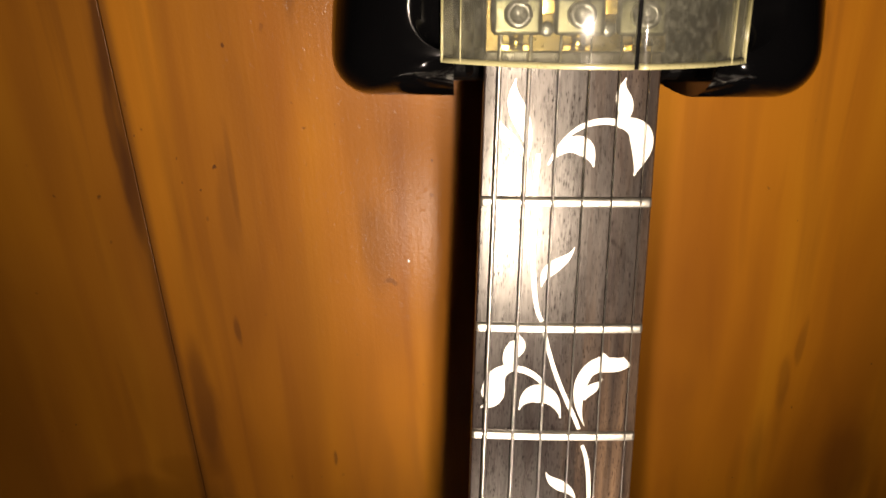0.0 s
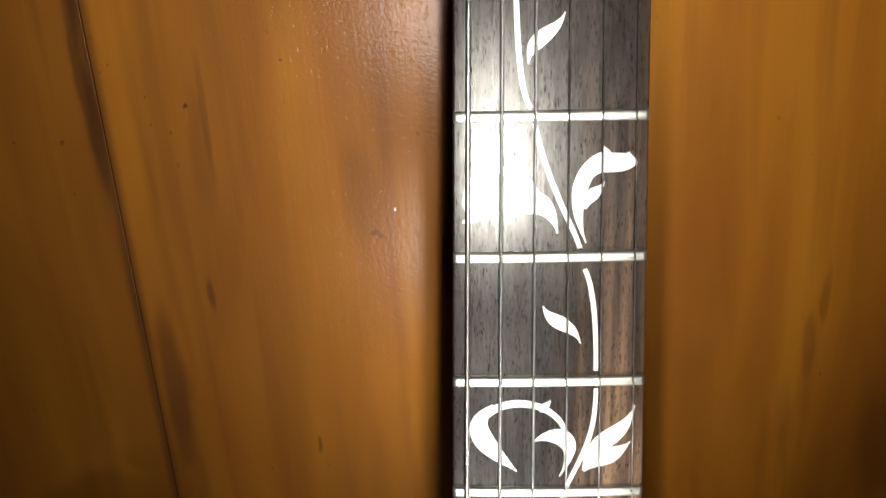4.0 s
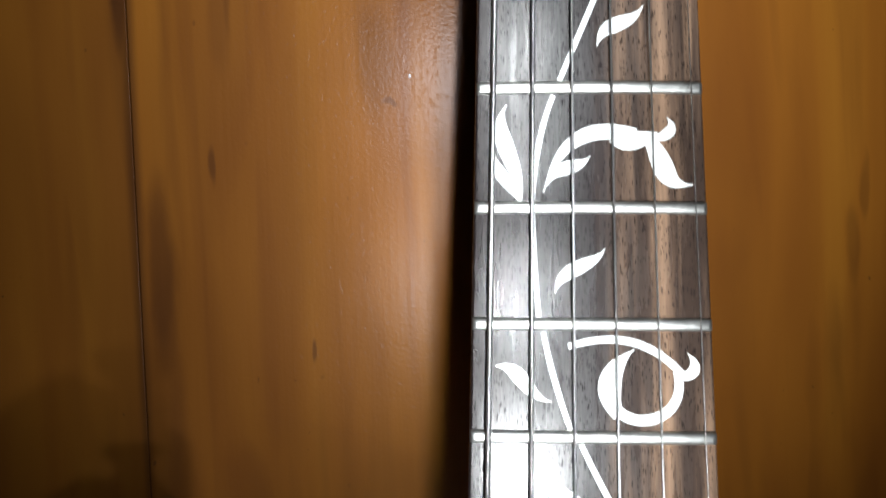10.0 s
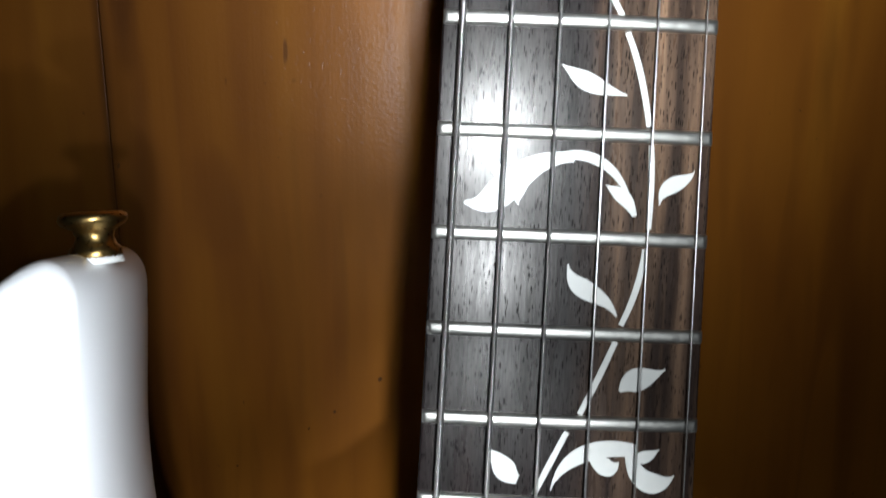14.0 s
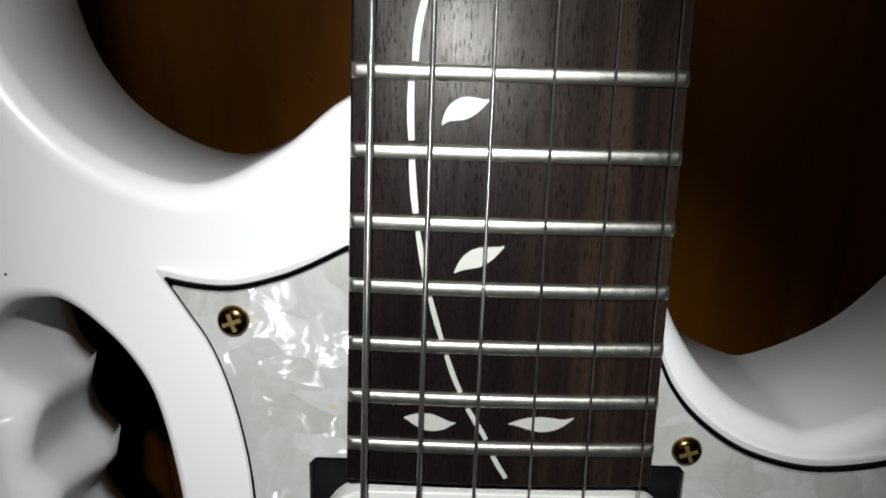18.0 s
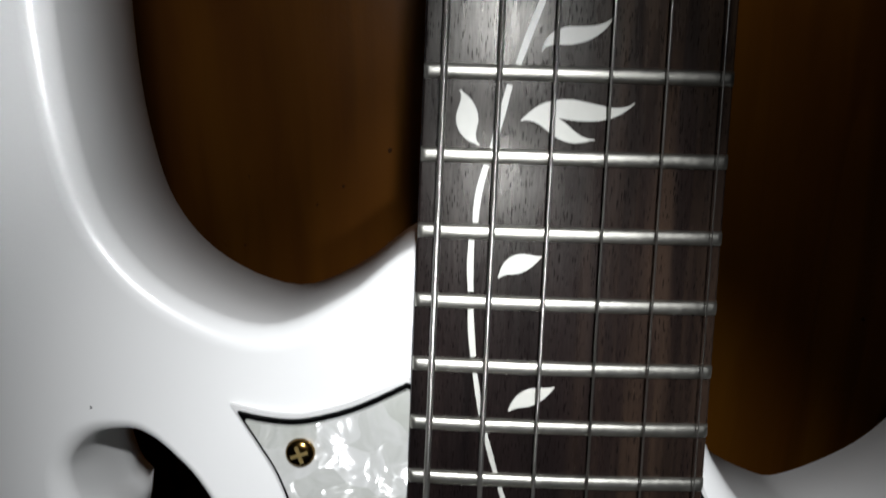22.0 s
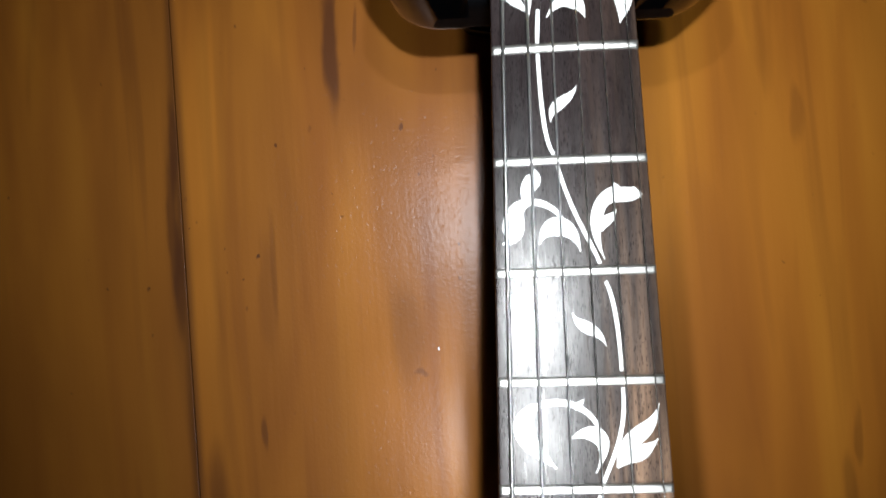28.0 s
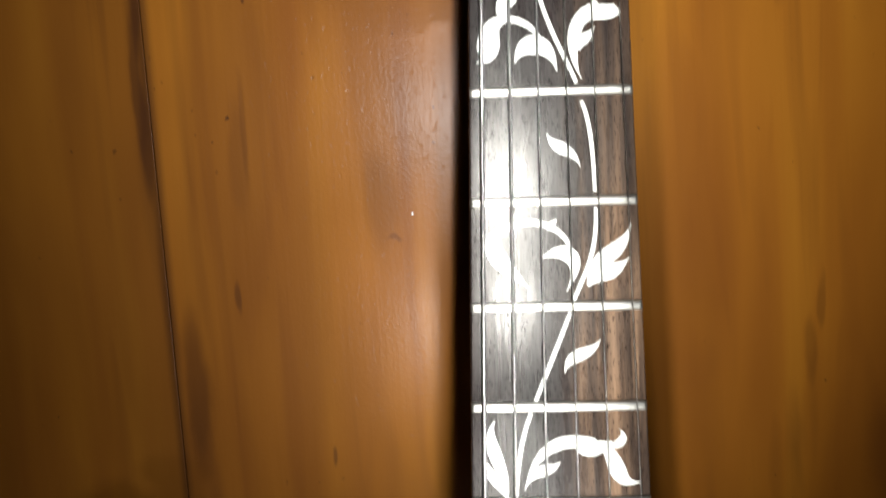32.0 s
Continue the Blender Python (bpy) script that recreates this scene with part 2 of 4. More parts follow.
def rosewood():
    """Dark fretboard wood with a paler brown flame along one side and short open pores along the grain."""
    k = Mat("rosewood")
    streak = k.noise(16.0, k.space((9.0, 1.0, 0.7), shift=(0.4, 0, 0)), 4, 0.6, 0.6)
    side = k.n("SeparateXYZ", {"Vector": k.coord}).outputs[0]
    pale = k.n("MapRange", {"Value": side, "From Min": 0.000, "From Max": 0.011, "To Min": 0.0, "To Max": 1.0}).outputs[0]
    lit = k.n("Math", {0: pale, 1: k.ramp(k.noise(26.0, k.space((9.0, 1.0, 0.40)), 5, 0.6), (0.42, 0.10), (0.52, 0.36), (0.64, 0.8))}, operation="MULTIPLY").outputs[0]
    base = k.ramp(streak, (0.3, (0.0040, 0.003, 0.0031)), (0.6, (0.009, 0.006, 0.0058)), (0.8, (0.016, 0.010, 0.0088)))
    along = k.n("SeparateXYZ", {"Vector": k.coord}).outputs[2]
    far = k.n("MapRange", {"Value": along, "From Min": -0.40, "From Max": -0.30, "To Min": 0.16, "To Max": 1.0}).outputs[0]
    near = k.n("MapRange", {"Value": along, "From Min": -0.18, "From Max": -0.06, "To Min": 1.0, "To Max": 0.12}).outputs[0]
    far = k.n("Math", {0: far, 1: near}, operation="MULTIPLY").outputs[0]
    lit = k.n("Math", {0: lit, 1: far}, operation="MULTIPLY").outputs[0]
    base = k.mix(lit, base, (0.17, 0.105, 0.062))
    shake = k.n("TexNoise", {"Vector": k.coord, "Scale": 320.0, "Detail": 2.0}).outputs["Color"]
    shake = k.n("VectorMath", {0: shake, 1: (0.0004, 0.0, 0.0006)}, operation="MULTIPLY").outputs[0]
    where = k.n("VectorMath", {0: k.coord, 1: shake}, operation="ADD").outputs[0]
    pores = None
    for wide, tall, lean, size in ((0.40, 2.8, 0.05, 0.23), (0.56, 3.6, -0.09, 0.20), (0.34, 2.2, 0.12, 0.21), (0.47, 2.5, -0.03, 0.20)):
        cell = k.n("TexVoronoi", {"Vector": k.n("Mapping", {"Vector": where, "Rotation": (0, lean, 0), "Scale": (1000 / wide, 0.0, 1000 / tall)}).outputs[0], "Scale": 1.0})
        keep = k.n("SeparateXYZ", {"Vector": cell.outputs["Color"]}).outputs[0]
        reach = k.n("MapRange", {"Value": keep, "From Min": 0.15, "From Max": 1.0, "To Min": 0.0, "To Max": size * 1.3}).outputs[0]
        gap = k.n("Math", {0: cell.outputs["Distance"], 1: reach}, operation="SUBTRACT").outputs[0]
        gap = k.n("MapRange", {"Value": gap, "From Min": -0.05, "From Max": 0.03, "To Min": 0.9, "To Max": 0.0}).outputs[0]
        pores = gap if pores is None else k.n("Math", {0: pores, 1: gap}, operation="MAXIMUM").outputs[0]
    base = k.mix(pores, base, (0.004, 0.003, 0.003))
    hair = k.ramp(k.noise(210.0, k.space((7.0, 1.0, 0.35), shift=(5, 2, 3)), 2), (0.70, 0.0), (0.80, 0.15))
    base = k.mix(hair, base, (0.10, 0.07, 0.055))
    sheen = k.n("MapRange", {"Value": pores, "From Max": 0.9, "To Min": 1.0, "To Max": 0.1}).outputs[0]
    fibre = k.ramp(k.noise(900.0, k.space((3.0, 1.0, 0.25)), 4, 0.65), (0.35, 0.22), (0.65, 0.38))
    sheen = k.n("Math", {0: sheen, 1: fibre}, operation="MULTIPLY").outputs[0]
    nrm = k.bump(k.noise(260.0, k.space((4.0, 1.0, 0.3)), 3), 0.05, 0.0002)
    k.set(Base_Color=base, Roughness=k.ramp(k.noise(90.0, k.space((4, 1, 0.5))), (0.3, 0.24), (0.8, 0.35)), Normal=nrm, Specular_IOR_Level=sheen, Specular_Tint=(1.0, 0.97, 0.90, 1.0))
    return k.m


def pearl():
    """Pearloid plastic: pale grey-white flakes, folded and crossing, of which a few at a time flash in the light."""
    k = Mat("pearloid")
    warp = k.n("TexNoise", {"Vector": k.coord, "Scale": 75.0, "Detail": 2.0, "Roughness": 0.5})
    bend = k.n("VectorMath", {0: warp.outputs["Color"], 1: (0.012, 0.0, 0.012)}, operation="MULTIPLY").outputs[0]
    where = k.n("VectorMath", {0: k.coord, 1: bend}, operation="ADD").outputs[0]
    big = k.n("TexVoronoi", {"Vector": k.n("Mapping", {"Vector": where, "Scale": (1.0, 0.1, 1.2), "Rotation": (0, 0.7, 0)}).outputs[0], "Scale": 120.0})
    turn = k.n("SeparateXYZ", {"Vector": big.outputs["Color"]}).outputs[2]
    turn = k.n("CombineXYZ", {"Y": k.n("Math", {0: turn, 1: 9.0}, operation="MULTIPLY").outputs[0]}).outputs[0]
    silk = k.n("TexNoise", {"Vector": k.n("Mapping", {"Vector": where, "Rotation": turn, "Scale": (2.6, 0.3, 0.7)}).outputs[0], "Scale": 110.0, "Detail": 1.0, "Distortion": 0.9})
    crease = k.n("TexNoise", {"Vector": where, "Scale": 230.0, "Detail": 1.0, "Distortion": 2.0})
    both = k.mix(0.62, big.outputs["Color"], silk.outputs["Color"])
    both = k.mix(0.30, both, crease.outputs["Color"])
    tilt = k.n("VectorMath", {0: both, 1: (0.5, 0.5, 0.5)}, operation="SUBTRACT").outputs[0]
    tilt = k.n("VectorMath", {0: tilt, 1: (4.0, 0.0, 4.0)}, operation="MULTIPLY").outputs[0]
    geo = k.n("NewGeometry").outputs["Normal"]
    nrm = k.n("VectorMath", {0: k.n("VectorMath", {0: geo, 1: tilt}, operation="ADD").outputs[0]}, operation="NORMALIZE").outputs[0]
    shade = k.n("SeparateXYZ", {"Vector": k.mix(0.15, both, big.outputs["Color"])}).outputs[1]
    col = k.ramp(shade, (0.25, (0.46, 0.472, 0.432)), (0.5, (0.55, 0.557, 0.53)), (0.75, (0.635, 0.64, 0.625)))
    k.set(Base_Color=col, Roughness=0.25, Specular_IOR_Level=0.4, Coat_Weight=1.0, Coat_Roughness=0.27, Coat_IOR=2.4, Coat_Normal=nrm)
    return k.m


def steel_wire(pitch):
    """Plain or wound string wire; pitch is the winding's step, 0 for plain wire."""
    k = Mat("wound_string" if pitch else "plain_string")
    tone = 0.8 if pitch else 1.0
    vals = dict(Base_Color=k.mix(k.noise(300.0), (0.48 * tone, 0.47 * tone, 0.44 * tone), (0.64 * tone, 0.62 * tone, 0.58 * tone)), Metallic=1.0, Roughness=0.34)
    if pitch:
        ring = k.n("TexWave", {"Vector": k.coord, "Scale": 0.314 / pitch}, bands_direction="Z").outputs["Fac"]
        vals["Normal"] = k.bump(ring, 0.6, 0.0002)
    k.set(**vals)
    return k.m


WOOD = wall_wood()
ROSE = rosewood()
PEARL = pearl()
WHITE = plain("white_lacquer", (0.80, 0.80, 0.79), 0.30, vary=0.012, scale=8.0, coat=0.2)
INLAY = plain("white_shell_inlay", (0.50, 0.50, 0.46), 0.36, vary=0.16, scale=420.0)
FRETS = plain("nickel_fret_wire", (0.62, 0.61, 0.55), 0.42, 1.0, 0.45, 260.0)
GOLD = plain("gold_plate", (0.83, 0.58, 0.20), 0.20, 1.0, 0.25, 220.0)
GLINTGOLD = plain("glint_gold", (0.95, 0.72, 0.30), 0.45, 1.0, 0.2, 400.0)
DARKGOLD = plain("aged_gold_plate", (0.45, 0.30, 0.10), 0.30, 1.0, 0.4, 240.0)
BLACK = plain("black_gloss_plastic", (0.0007, 0.0007, 0.0008), 0.09, vary=0.3, scale=40.0)
BLACK.node_tree.nodes["Principled BSDF"].inputs["Specular IOR Level"].default_value = 0.22
MATTBLACK = plain("black_paint", (0.003, 0.003, 0.003), 0.5, vary=0.3)
COVER = plain("cream_white_plastic", (0.74, 0.74, 0.70), 0.28, vary=0.05, scale=90.0)
MAPLE = plain("dark_neck_wood", (0.09, 0.05, 0.03), 0.4, vary=0.3, scale=30.0)
BOLT = plain("grey_steel_bolt", (0.10, 0.10, 0.105), 0.3, 0.8, 0.3, 300.0)
CLAMP = plain("olive_grey_plate", (0.085, 0.083, 0.06), 0.34, 1.0, 0.3, 200.0)
# Nut base coloured dark, for the shaded gaps between its gold pieces.
NUTBASE = plain("gap_dark_gold", (0.06, 0.045, 0.02), 0.30, 1.0, 0.5, 300.0)
DEEPBLACK = plain("dead_black", (0.0008, 0.0008, 0.0009), 0.5, vary=0.3)
DEEPBLACK.node_tree.nodes["Principled BSDF"].inputs["Specular IOR Level"].default_value = 0.03
STAIN = plain("yellowed_spot", (0.55, 0.48, 0.28), 0.4, vary=0.2)
SCREW = plain("dark_gold_screw", (0.24, 0.145, 0.045), 0.2, 1.0, 0.3, 300.0)
POLE = plain("coppery_gold", (0.90, 0.58, 0.23), 0.24, 1.0, 0.3, 500.0)
GREYPLY = plain("white_ply_edge", (0.62, 0.62, 0.61), 0.35, vary=0.06)
WOUND = steel_wire(0.00035)
BARE = steel_wire(0)
CREAM = plain("plain_plaster", (0.55, 0.50, 0.44), 0.8, vary=0.15, scale=3.0)
FLOORM = plain("floor_boards", (0.25, 0.14, 0.07), 0.45, vary=0.4, scale=6.0)


def clear_plastic():
    """Thin clear sheet: what is behind shows through a faint yellow-green tint, with a gloss and a little scuffed haze."""
    k = Mat("tinted_clear_plastic")
    scuff = k.ramp(k.noise(600.0, detail=5), (0.45, 0.02), (0.8, 0.06))
    clear = k.n("BsdfTransparent", {"Color": (0.70, 0.71, 0.62)}).outputs[0]
    haze = k.n("BsdfDiffuse", {"Color": (0.55, 0.55, 0.45)}).outputs[0]
    gloss = k.n("BsdfGlossy", {"Roughness": 0.13}).outputs[0]
    body = k.n("MixShader", {0: scuff, 1: clear, 2: haze}).outputs[0]
    facing = k.n("LayerWeight", {"Blend": 0.12}).outputs["Facing"]
    facing = k.n("MapRange", {"Value": facing, "To Min": 0.06, "To Max": 0.5}).outputs[0]
    sheet = k.n("MixShader", {0: facing, 1: body, 2: gloss}).outputs[0]
    k.t.links.new(sheet, k.t.nodes["Material Output"].inputs["Surface"])
    return k.m


CLEAR = clear_plastic()
RIM = plain("frosted_plastic_edge", (0.16, 0.15, 0.08), 0.3, vary=0.3, scale=200.0)

# ---------------------------------------------------------------- building helpers


def part(name, bm, material, parent=None, label="", smooth=True):
    me = bpy.data.meshes.new(name)
    bmesh.ops.recalc_face_normals(bm, faces=bm.faces)
    bm.to_mesh(me)
    bm.free()
    me.materials.append(material)
    if smooth:
        me.polygons.foreach_set("use_smooth", [True] * len(me.polygons))
    ob = new(name, me)
    ob.parent = parent
    return tagged(ob, label) if label else ob


def soften(ob, width, segments=2, angle=35):
    b = ob.modifiers.new("edge", "BEVEL")
    b.width, b.segments, b.limit_method, b.angle_limit = width, segments, "ANGLE", radians(angle)
    ob.modifiers.new("normals", "WEIGHTED_NORMAL").keep_sharp = False
    return ob


def spline(points, steps=6, closed=True):
    """A Catmull-Rom curve through 2D points."""
    p = [Vector(q) for q in points]
    n, out = len(p), []
    for i in range(n if closed else n - 1):
        a, b, c, d = (p[(i + k) % n] if closed else p[min(max(i + k, 0), n - 1)] for k in (-1, 0, 1, 2))
        for s in range(steps):
            u = s / steps
            out.append(0.5 * (2 * b + (c - a) * u + (2 * a - 5 * b + 4 * c - d) * u * u + (3 * b - a - 3 * c + d) * u ** 3))
    return out if closed else out + [p[-1]]


def inset(loop, d):
    """The closed 2D loop moved inwards by d."""
    n = len(loop)
    area = sum(loop[i].x * loop[(i + 1) % n].y - loop[(i + 1) % n].x * loop[i].y for i in range(n))
    sign, out = (1 if area > 0 else -1), []
    for i in range(n):
        a, b = (loop[i] - loop[i - 1]).normalized(), (loop[(i + 1) % n] - loop[i]).normalized()
        m = Vector((-a.y - b.y, a.x + b.x))
        m = m.normalized() if m.length > 1e-6 else Vector((-b.y, b.x))
        out.append(loop[i] + m * d * sign / max(0.3, m.dot(Vector((-b.y, b.x)))))
    return out


def shrunk(loop, d):
    """inset() for outlines with sharp tips: points that come too near the outline are left out."""
    n, out = len(loop), []
    for q in inset(loop, d):
        near = 1e9
        for i in range(n):
            a, e = loop[i], loop[(i + 1) % n] - loop[i]
            u = min(1, max(0, (q - a).dot(e) / max(1e-9, e.dot(e))))
            near = min(near, (q - a - e * u).length)
        if near > 0.96 * d:
            out.append(q)
    return out


def slab(loops, y0, y1):
    """A plate in the x-z plane from y0 to y1, in metres; loops in mm, the first is the outline and the others are holes."""
    bm = bmesh.new()
    edges = []
    for loop in loops:
        vs = [bm.verts.new((q[0] / 1000, y0, q[1] / 1000)) for q in loop]
        edges += [bm.edges.new((vs[i], vs[(i + 1) % len(vs)])) for i in range(len(vs))]
    bmesh.ops.triangle_fill(bm, use_beauty=True, use_dissolve=False, edges=edges)
    geo = bmesh.ops.extrude_face_region(bm, geom=bm.faces[:])["geom"]
    bmesh.ops.translate(bm, vec=(0, y1 - y0, 0), verts=[g for g in geo if isinstance(g, bmesh.types.BMVert)])
    return bm


def box(x0, x1, y0, y1, z0, z1):
    bm = bmesh.new()
    bmesh.ops.create_cube(bm, size=1, matrix=Matrix.Translation(((x0 + x1) / 2, (y0 + y1) / 2, (z0 + z1) / 2)) @ Matrix.Diagonal((x1 - x0, y1 - y0, z1 - z0, 1)))
    return bm


def lathe(profile, m=Matrix(), n=24):
    """Turn (radius, height) pairs, in mm, round the local z axis."""
    bm = bmesh.new()
    rings = []
    for r, h in profile:
        rings.append([bm.verts.new((r / 1000 * math.cos(2 * math.pi * i / n), r / 1000 * math.sin(2 * math.pi * i / n), h / 1000)) for i in range(n)])
    for a, b in zip(rings, rings[1:]):
        for i in range(n):
            bm.faces.new((a[i], a[(i + 1) % n], b[(i + 1) % n], b[i]))
    bm.faces.new(rings[0])
    bm.faces.new(rings[-1])
    bmesh.ops.transform(bm, matrix=m, verts=bm.verts)
    return bm


def rod(a, b, r, n=10):
    a, b = Vector(a), Vector(b)
    m = Matrix.Translation(a) @ (b - a).to_track_quat("Z", "Y").to_matrix().to_4x4()
    L = (b - a).length * 1000
    return lathe(((r * 1000, 0), (r * 1000, L)), m, n)


FRONT = pose(0, 0, 0, 90)  # turns a lathe's axis out of the neck's face

# ---------------------------------------------------------------- the room
WALL = LEAN @ Matrix.Translation((0, 0.2166, 1.5)) @ LEAN.to_3x3().inverted().to_4x4() @ pose(0, 0, 0, 0, 0, 1.66) @ pose(0, 0, 0, 0, -2.09, 0)
wall = part("wall_north", box(-2.4, 2.4, 0.02, 0.14, -1.7, 1.5), MATTBLACK, None)
wall.matrix_world = WALL
tagged(wall, "panelled wall of varnished honey-brown wooden boards", "wall", kind="structure")
cuts = [-2.35, -1.56, -1.10, -0.643, -0.1865, 0.271, 0.728, 1.19, 1.65, 2.35]
for a, b in zip(cuts, cuts[1:]):
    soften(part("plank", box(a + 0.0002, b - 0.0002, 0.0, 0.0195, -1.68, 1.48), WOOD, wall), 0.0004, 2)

fleck = part("paint_fleck", lathe(((0.75, -0.3), (0.6, 0.15), (0.1, 0.25)), pose(0, 0, 0, 90), 9), WHITE, wall, "tiny fleck of white paint")
fleck.matrix_local = WALL.inverted() @ LEAN @ Matrix.Translation((-0.0525, 0.2166 - 0.1407 * 0.08 - 0.029 * 0.0525, 1.580)) @ Matrix.Diagonal((0.8, 1, 1.5, 1))

floor = tagged(part("floor", box(-2.6, 2.6, -2.6, 0.6, -0.05, 0.0), FLOORM), "plain dark wooden floor", "floor", kind="structure")
ceiling = tagged(part("ceiling", box(-2.6, 2.6, -2.6, 0.6, 2.9, 2.95), CREAM), "plain plaster ceiling", "ceiling", kind="structure")
for name, dims in (("wall_south", (-2.6, 2.6, -2.7, -2.6)), ("wall_west", (-2.7, -2.6, -2.6, 0.6)), ("wall_east", (2.6, 2.7, -2.6, 0.6))):
    tagged(part(name, box(*dims, 0, 2.9), CREAM), "plain plaster wall", "wall", kind="structure")

# ---------------------------------------------------------------- the guitar
G = LEAN @ Matrix.Translation((0, 0, 1.70))
guitar = new("electric_guitar")
guitar.matrix_world = G
tagged(guitar, "white electric guitar with vine inlays, hung by its headstock", "guitar")

SCALE = 648.0
EDGE = 0.0009        # the fretboard's edges lie this far behind the fret crowns' plane
CAMBER = 430.0


def fret_z(k):
    return -SCALE * (1 - 2 ** (-k / 12))


def half(z):
    """Half the fretboard's width at z, in mm."""
    return 21.1 + (28.5 - 21.1) * -z / 486.0


def face(x, z):
    """The y, in metres, of the fretboard's curved face at x, z in mm."""
    return EDGE - (half(z) ** 2 - x * x) / (2 * CAMBER) / 1000


def fretboard_mesh():
    bm = bmesh.new()
    zs = [0.4] + [-i * 8.0 for i in range(1, 62)] + [-494.0]
    rows = []
    for z in zs:
        h = half(min(z, 0))
        top = [bm.verts.new((x / 1000, face(x, min(z, 0)), z / 1000)) for x in (h * (i / 6 - 1) for i in range(13))]
        rows.append(top + [bm.verts.new((h / 1000, 0.0068, z / 1000)), bm.verts.new((-h / 1000, 0.0068, z / 1000))])
    for a, b in zip(rows, rows[1:]):
        for i in range(15):
            bm.faces.new((a[i], a[(i + 1) % 15], b[(i + 1) % 15], b[i]))
    bm.faces.new(rows[0])
    bm.faces.new(rows[-1])
    return bm


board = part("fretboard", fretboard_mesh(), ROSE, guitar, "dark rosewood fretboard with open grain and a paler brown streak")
soften(board, 0.0005, 2, 50)


def neck_mesh():
    bm = bmesh.new()
    rows = []
    for z in [3.0] + [-i * 14.0 for i in range(1, 33)]:
        h = half(min(z, 0))
        deep = 12.5 + 2.5 * -z / 450
        rows.append([bm.verts.new((h * math.cos(a) / 1000, (6.9 + deep * math.sin(a)) / 1000, z / 1000)) for a in (math.pi * i / 14 for i in range(15))])
    for a, b in zip(rows, rows[1:]):
        for i in range(14):
            bm.faces.new((a[i], a[i + 1], b[i + 1], b[i]))
        bm.faces.new((a[14], a[0], b[0], b[14]))
    bm.faces.new(rows[0])
    bm.faces.new(rows[-1])
    return bm


part("neck", neck_mesh(), MAPLE, guitar, "slim dark wooden neck")


def fret_mesh(k):
    z, bm = fret_z(k), bmesh.new()
    h = half(z) - 0.15
    rings = []
    for i, q in enumerate((-1, -0.985, -0.96, -0.75, -0.5, -0.25, 0, 0.25, 0.5, 0.75, 0.96, 0.985, 1)):
        x = h * q
        low = 0.45 if i in (0, 12) else 0.9 if i in (1, 11) else 1.0
        y = face(x, z) * 1000 + 0.1
        rings.append([bm.verts.new((x / 1000, (y - 1.2 * low * math.sin(a) ** 0.55) / 1000, (z + 1.3 * math.cos(a)) / 1000)) for a in (math.pi * j / 8 for j in range(9))])
    for a, b in zip(rings, rings[1:]):
        for j in range(8):
            bm.faces.new((a[j], a[j + 1], b[j + 1], b[j]))
    bm.faces.new(rings[0])
    bm.faces.new(rings[-1])
    return bm


for k in range(1, 25):
    part("fret", fret_mesh(k), FRETS, board)

# vine inlays: each is one or more brush strokes along a bent spine; x, z in mm from the nut


def inlay(name, strokes):
    bm = bmesh.new()
    for i, (x0, z0, x1, z1, x2, z2, x3, z3, w, peak, e0, e1) in enumerate(strokes):
        p = [Vector(q) for q in ((x0, z0), (x1, z1), (x2, z2), (x3, z3))]
        up, n, pairs = 0.00005 + i * 0.000025, 22, []
        for s in range(n + 1):
            u = s / n
            v = 1 - u
            c = p[0] * v ** 3 + p[1] * 3 * v * v * u + p[2] * 3 * v * u * u + p[3] * u ** 3
            t = (p[1] - p[0]) * v * v + (p[2] - p[1]) * 2 * v * u + (p[3] - p[2]) * u * u
            t = t.normalized() if t.length > 1e-6 else Vector((0, 1))
            end, q = (e0, u / peak) if u < peak else (e1, (1 - u) / (1 - peak))
            r = w / 2 * max(0.07, end + (1 - end) * math.sin(min(1, q) * math.pi / 2) ** 1.15)
            side = Vector((-t.y, t.x)) * r
            pairs.append([bm.verts.new((d.x / 1000, face(d.x, d.y) - up, d.y / 1000)) for d in (c - side, c, c + side)])
        for a, b in zip(pairs, pairs[1:]):
            bm.faces.new((a[0], a[1], b[1], b[0]))
            bm.faces.new((a[1], a[2], b[2], b[1]))
    return part(name, bm, INLAY, board)


inlay("vine_flower", [(-13.5, -6, -15.7, -13.3, -9, -16.4, -10.1, -26, 4.4, 0.45, 0, 0),
    (-17.6, -15.1, -16.9, -20.7, -12.2, -21.4, -10.5, -25.6, 3.1, 0.45, 0, 0)])
inlay("vine_flower", [(-4.9, -26.9, -0.4, -15.3, 9.3, -14.4, 14.8, -17.8, 1.6, 0.8, 0.2, 1),
    (11.8, -16.4, 20.1, -16.8, 18.2, -24.1, 16.6, -29.5, 5.7, 0.45, 0.4, 0),
    (12.9, -5.6, 10.4, -10.7, 15.6, -12.3, 11.8, -16.4, 4, 0.5, 0, 0.5),
    (-4.9, -26.9, -0.7, -19.6, 4.9, -20.4, 6.4, -27.4, 4.6, 0.62, 0, 0)])
inlay("vine_leaf", [(-5.1, -59.2, -5.1, -53.1, 1.2, -53.2, 2.9, -48.3, 3.3, 0.42, 0, 0)])
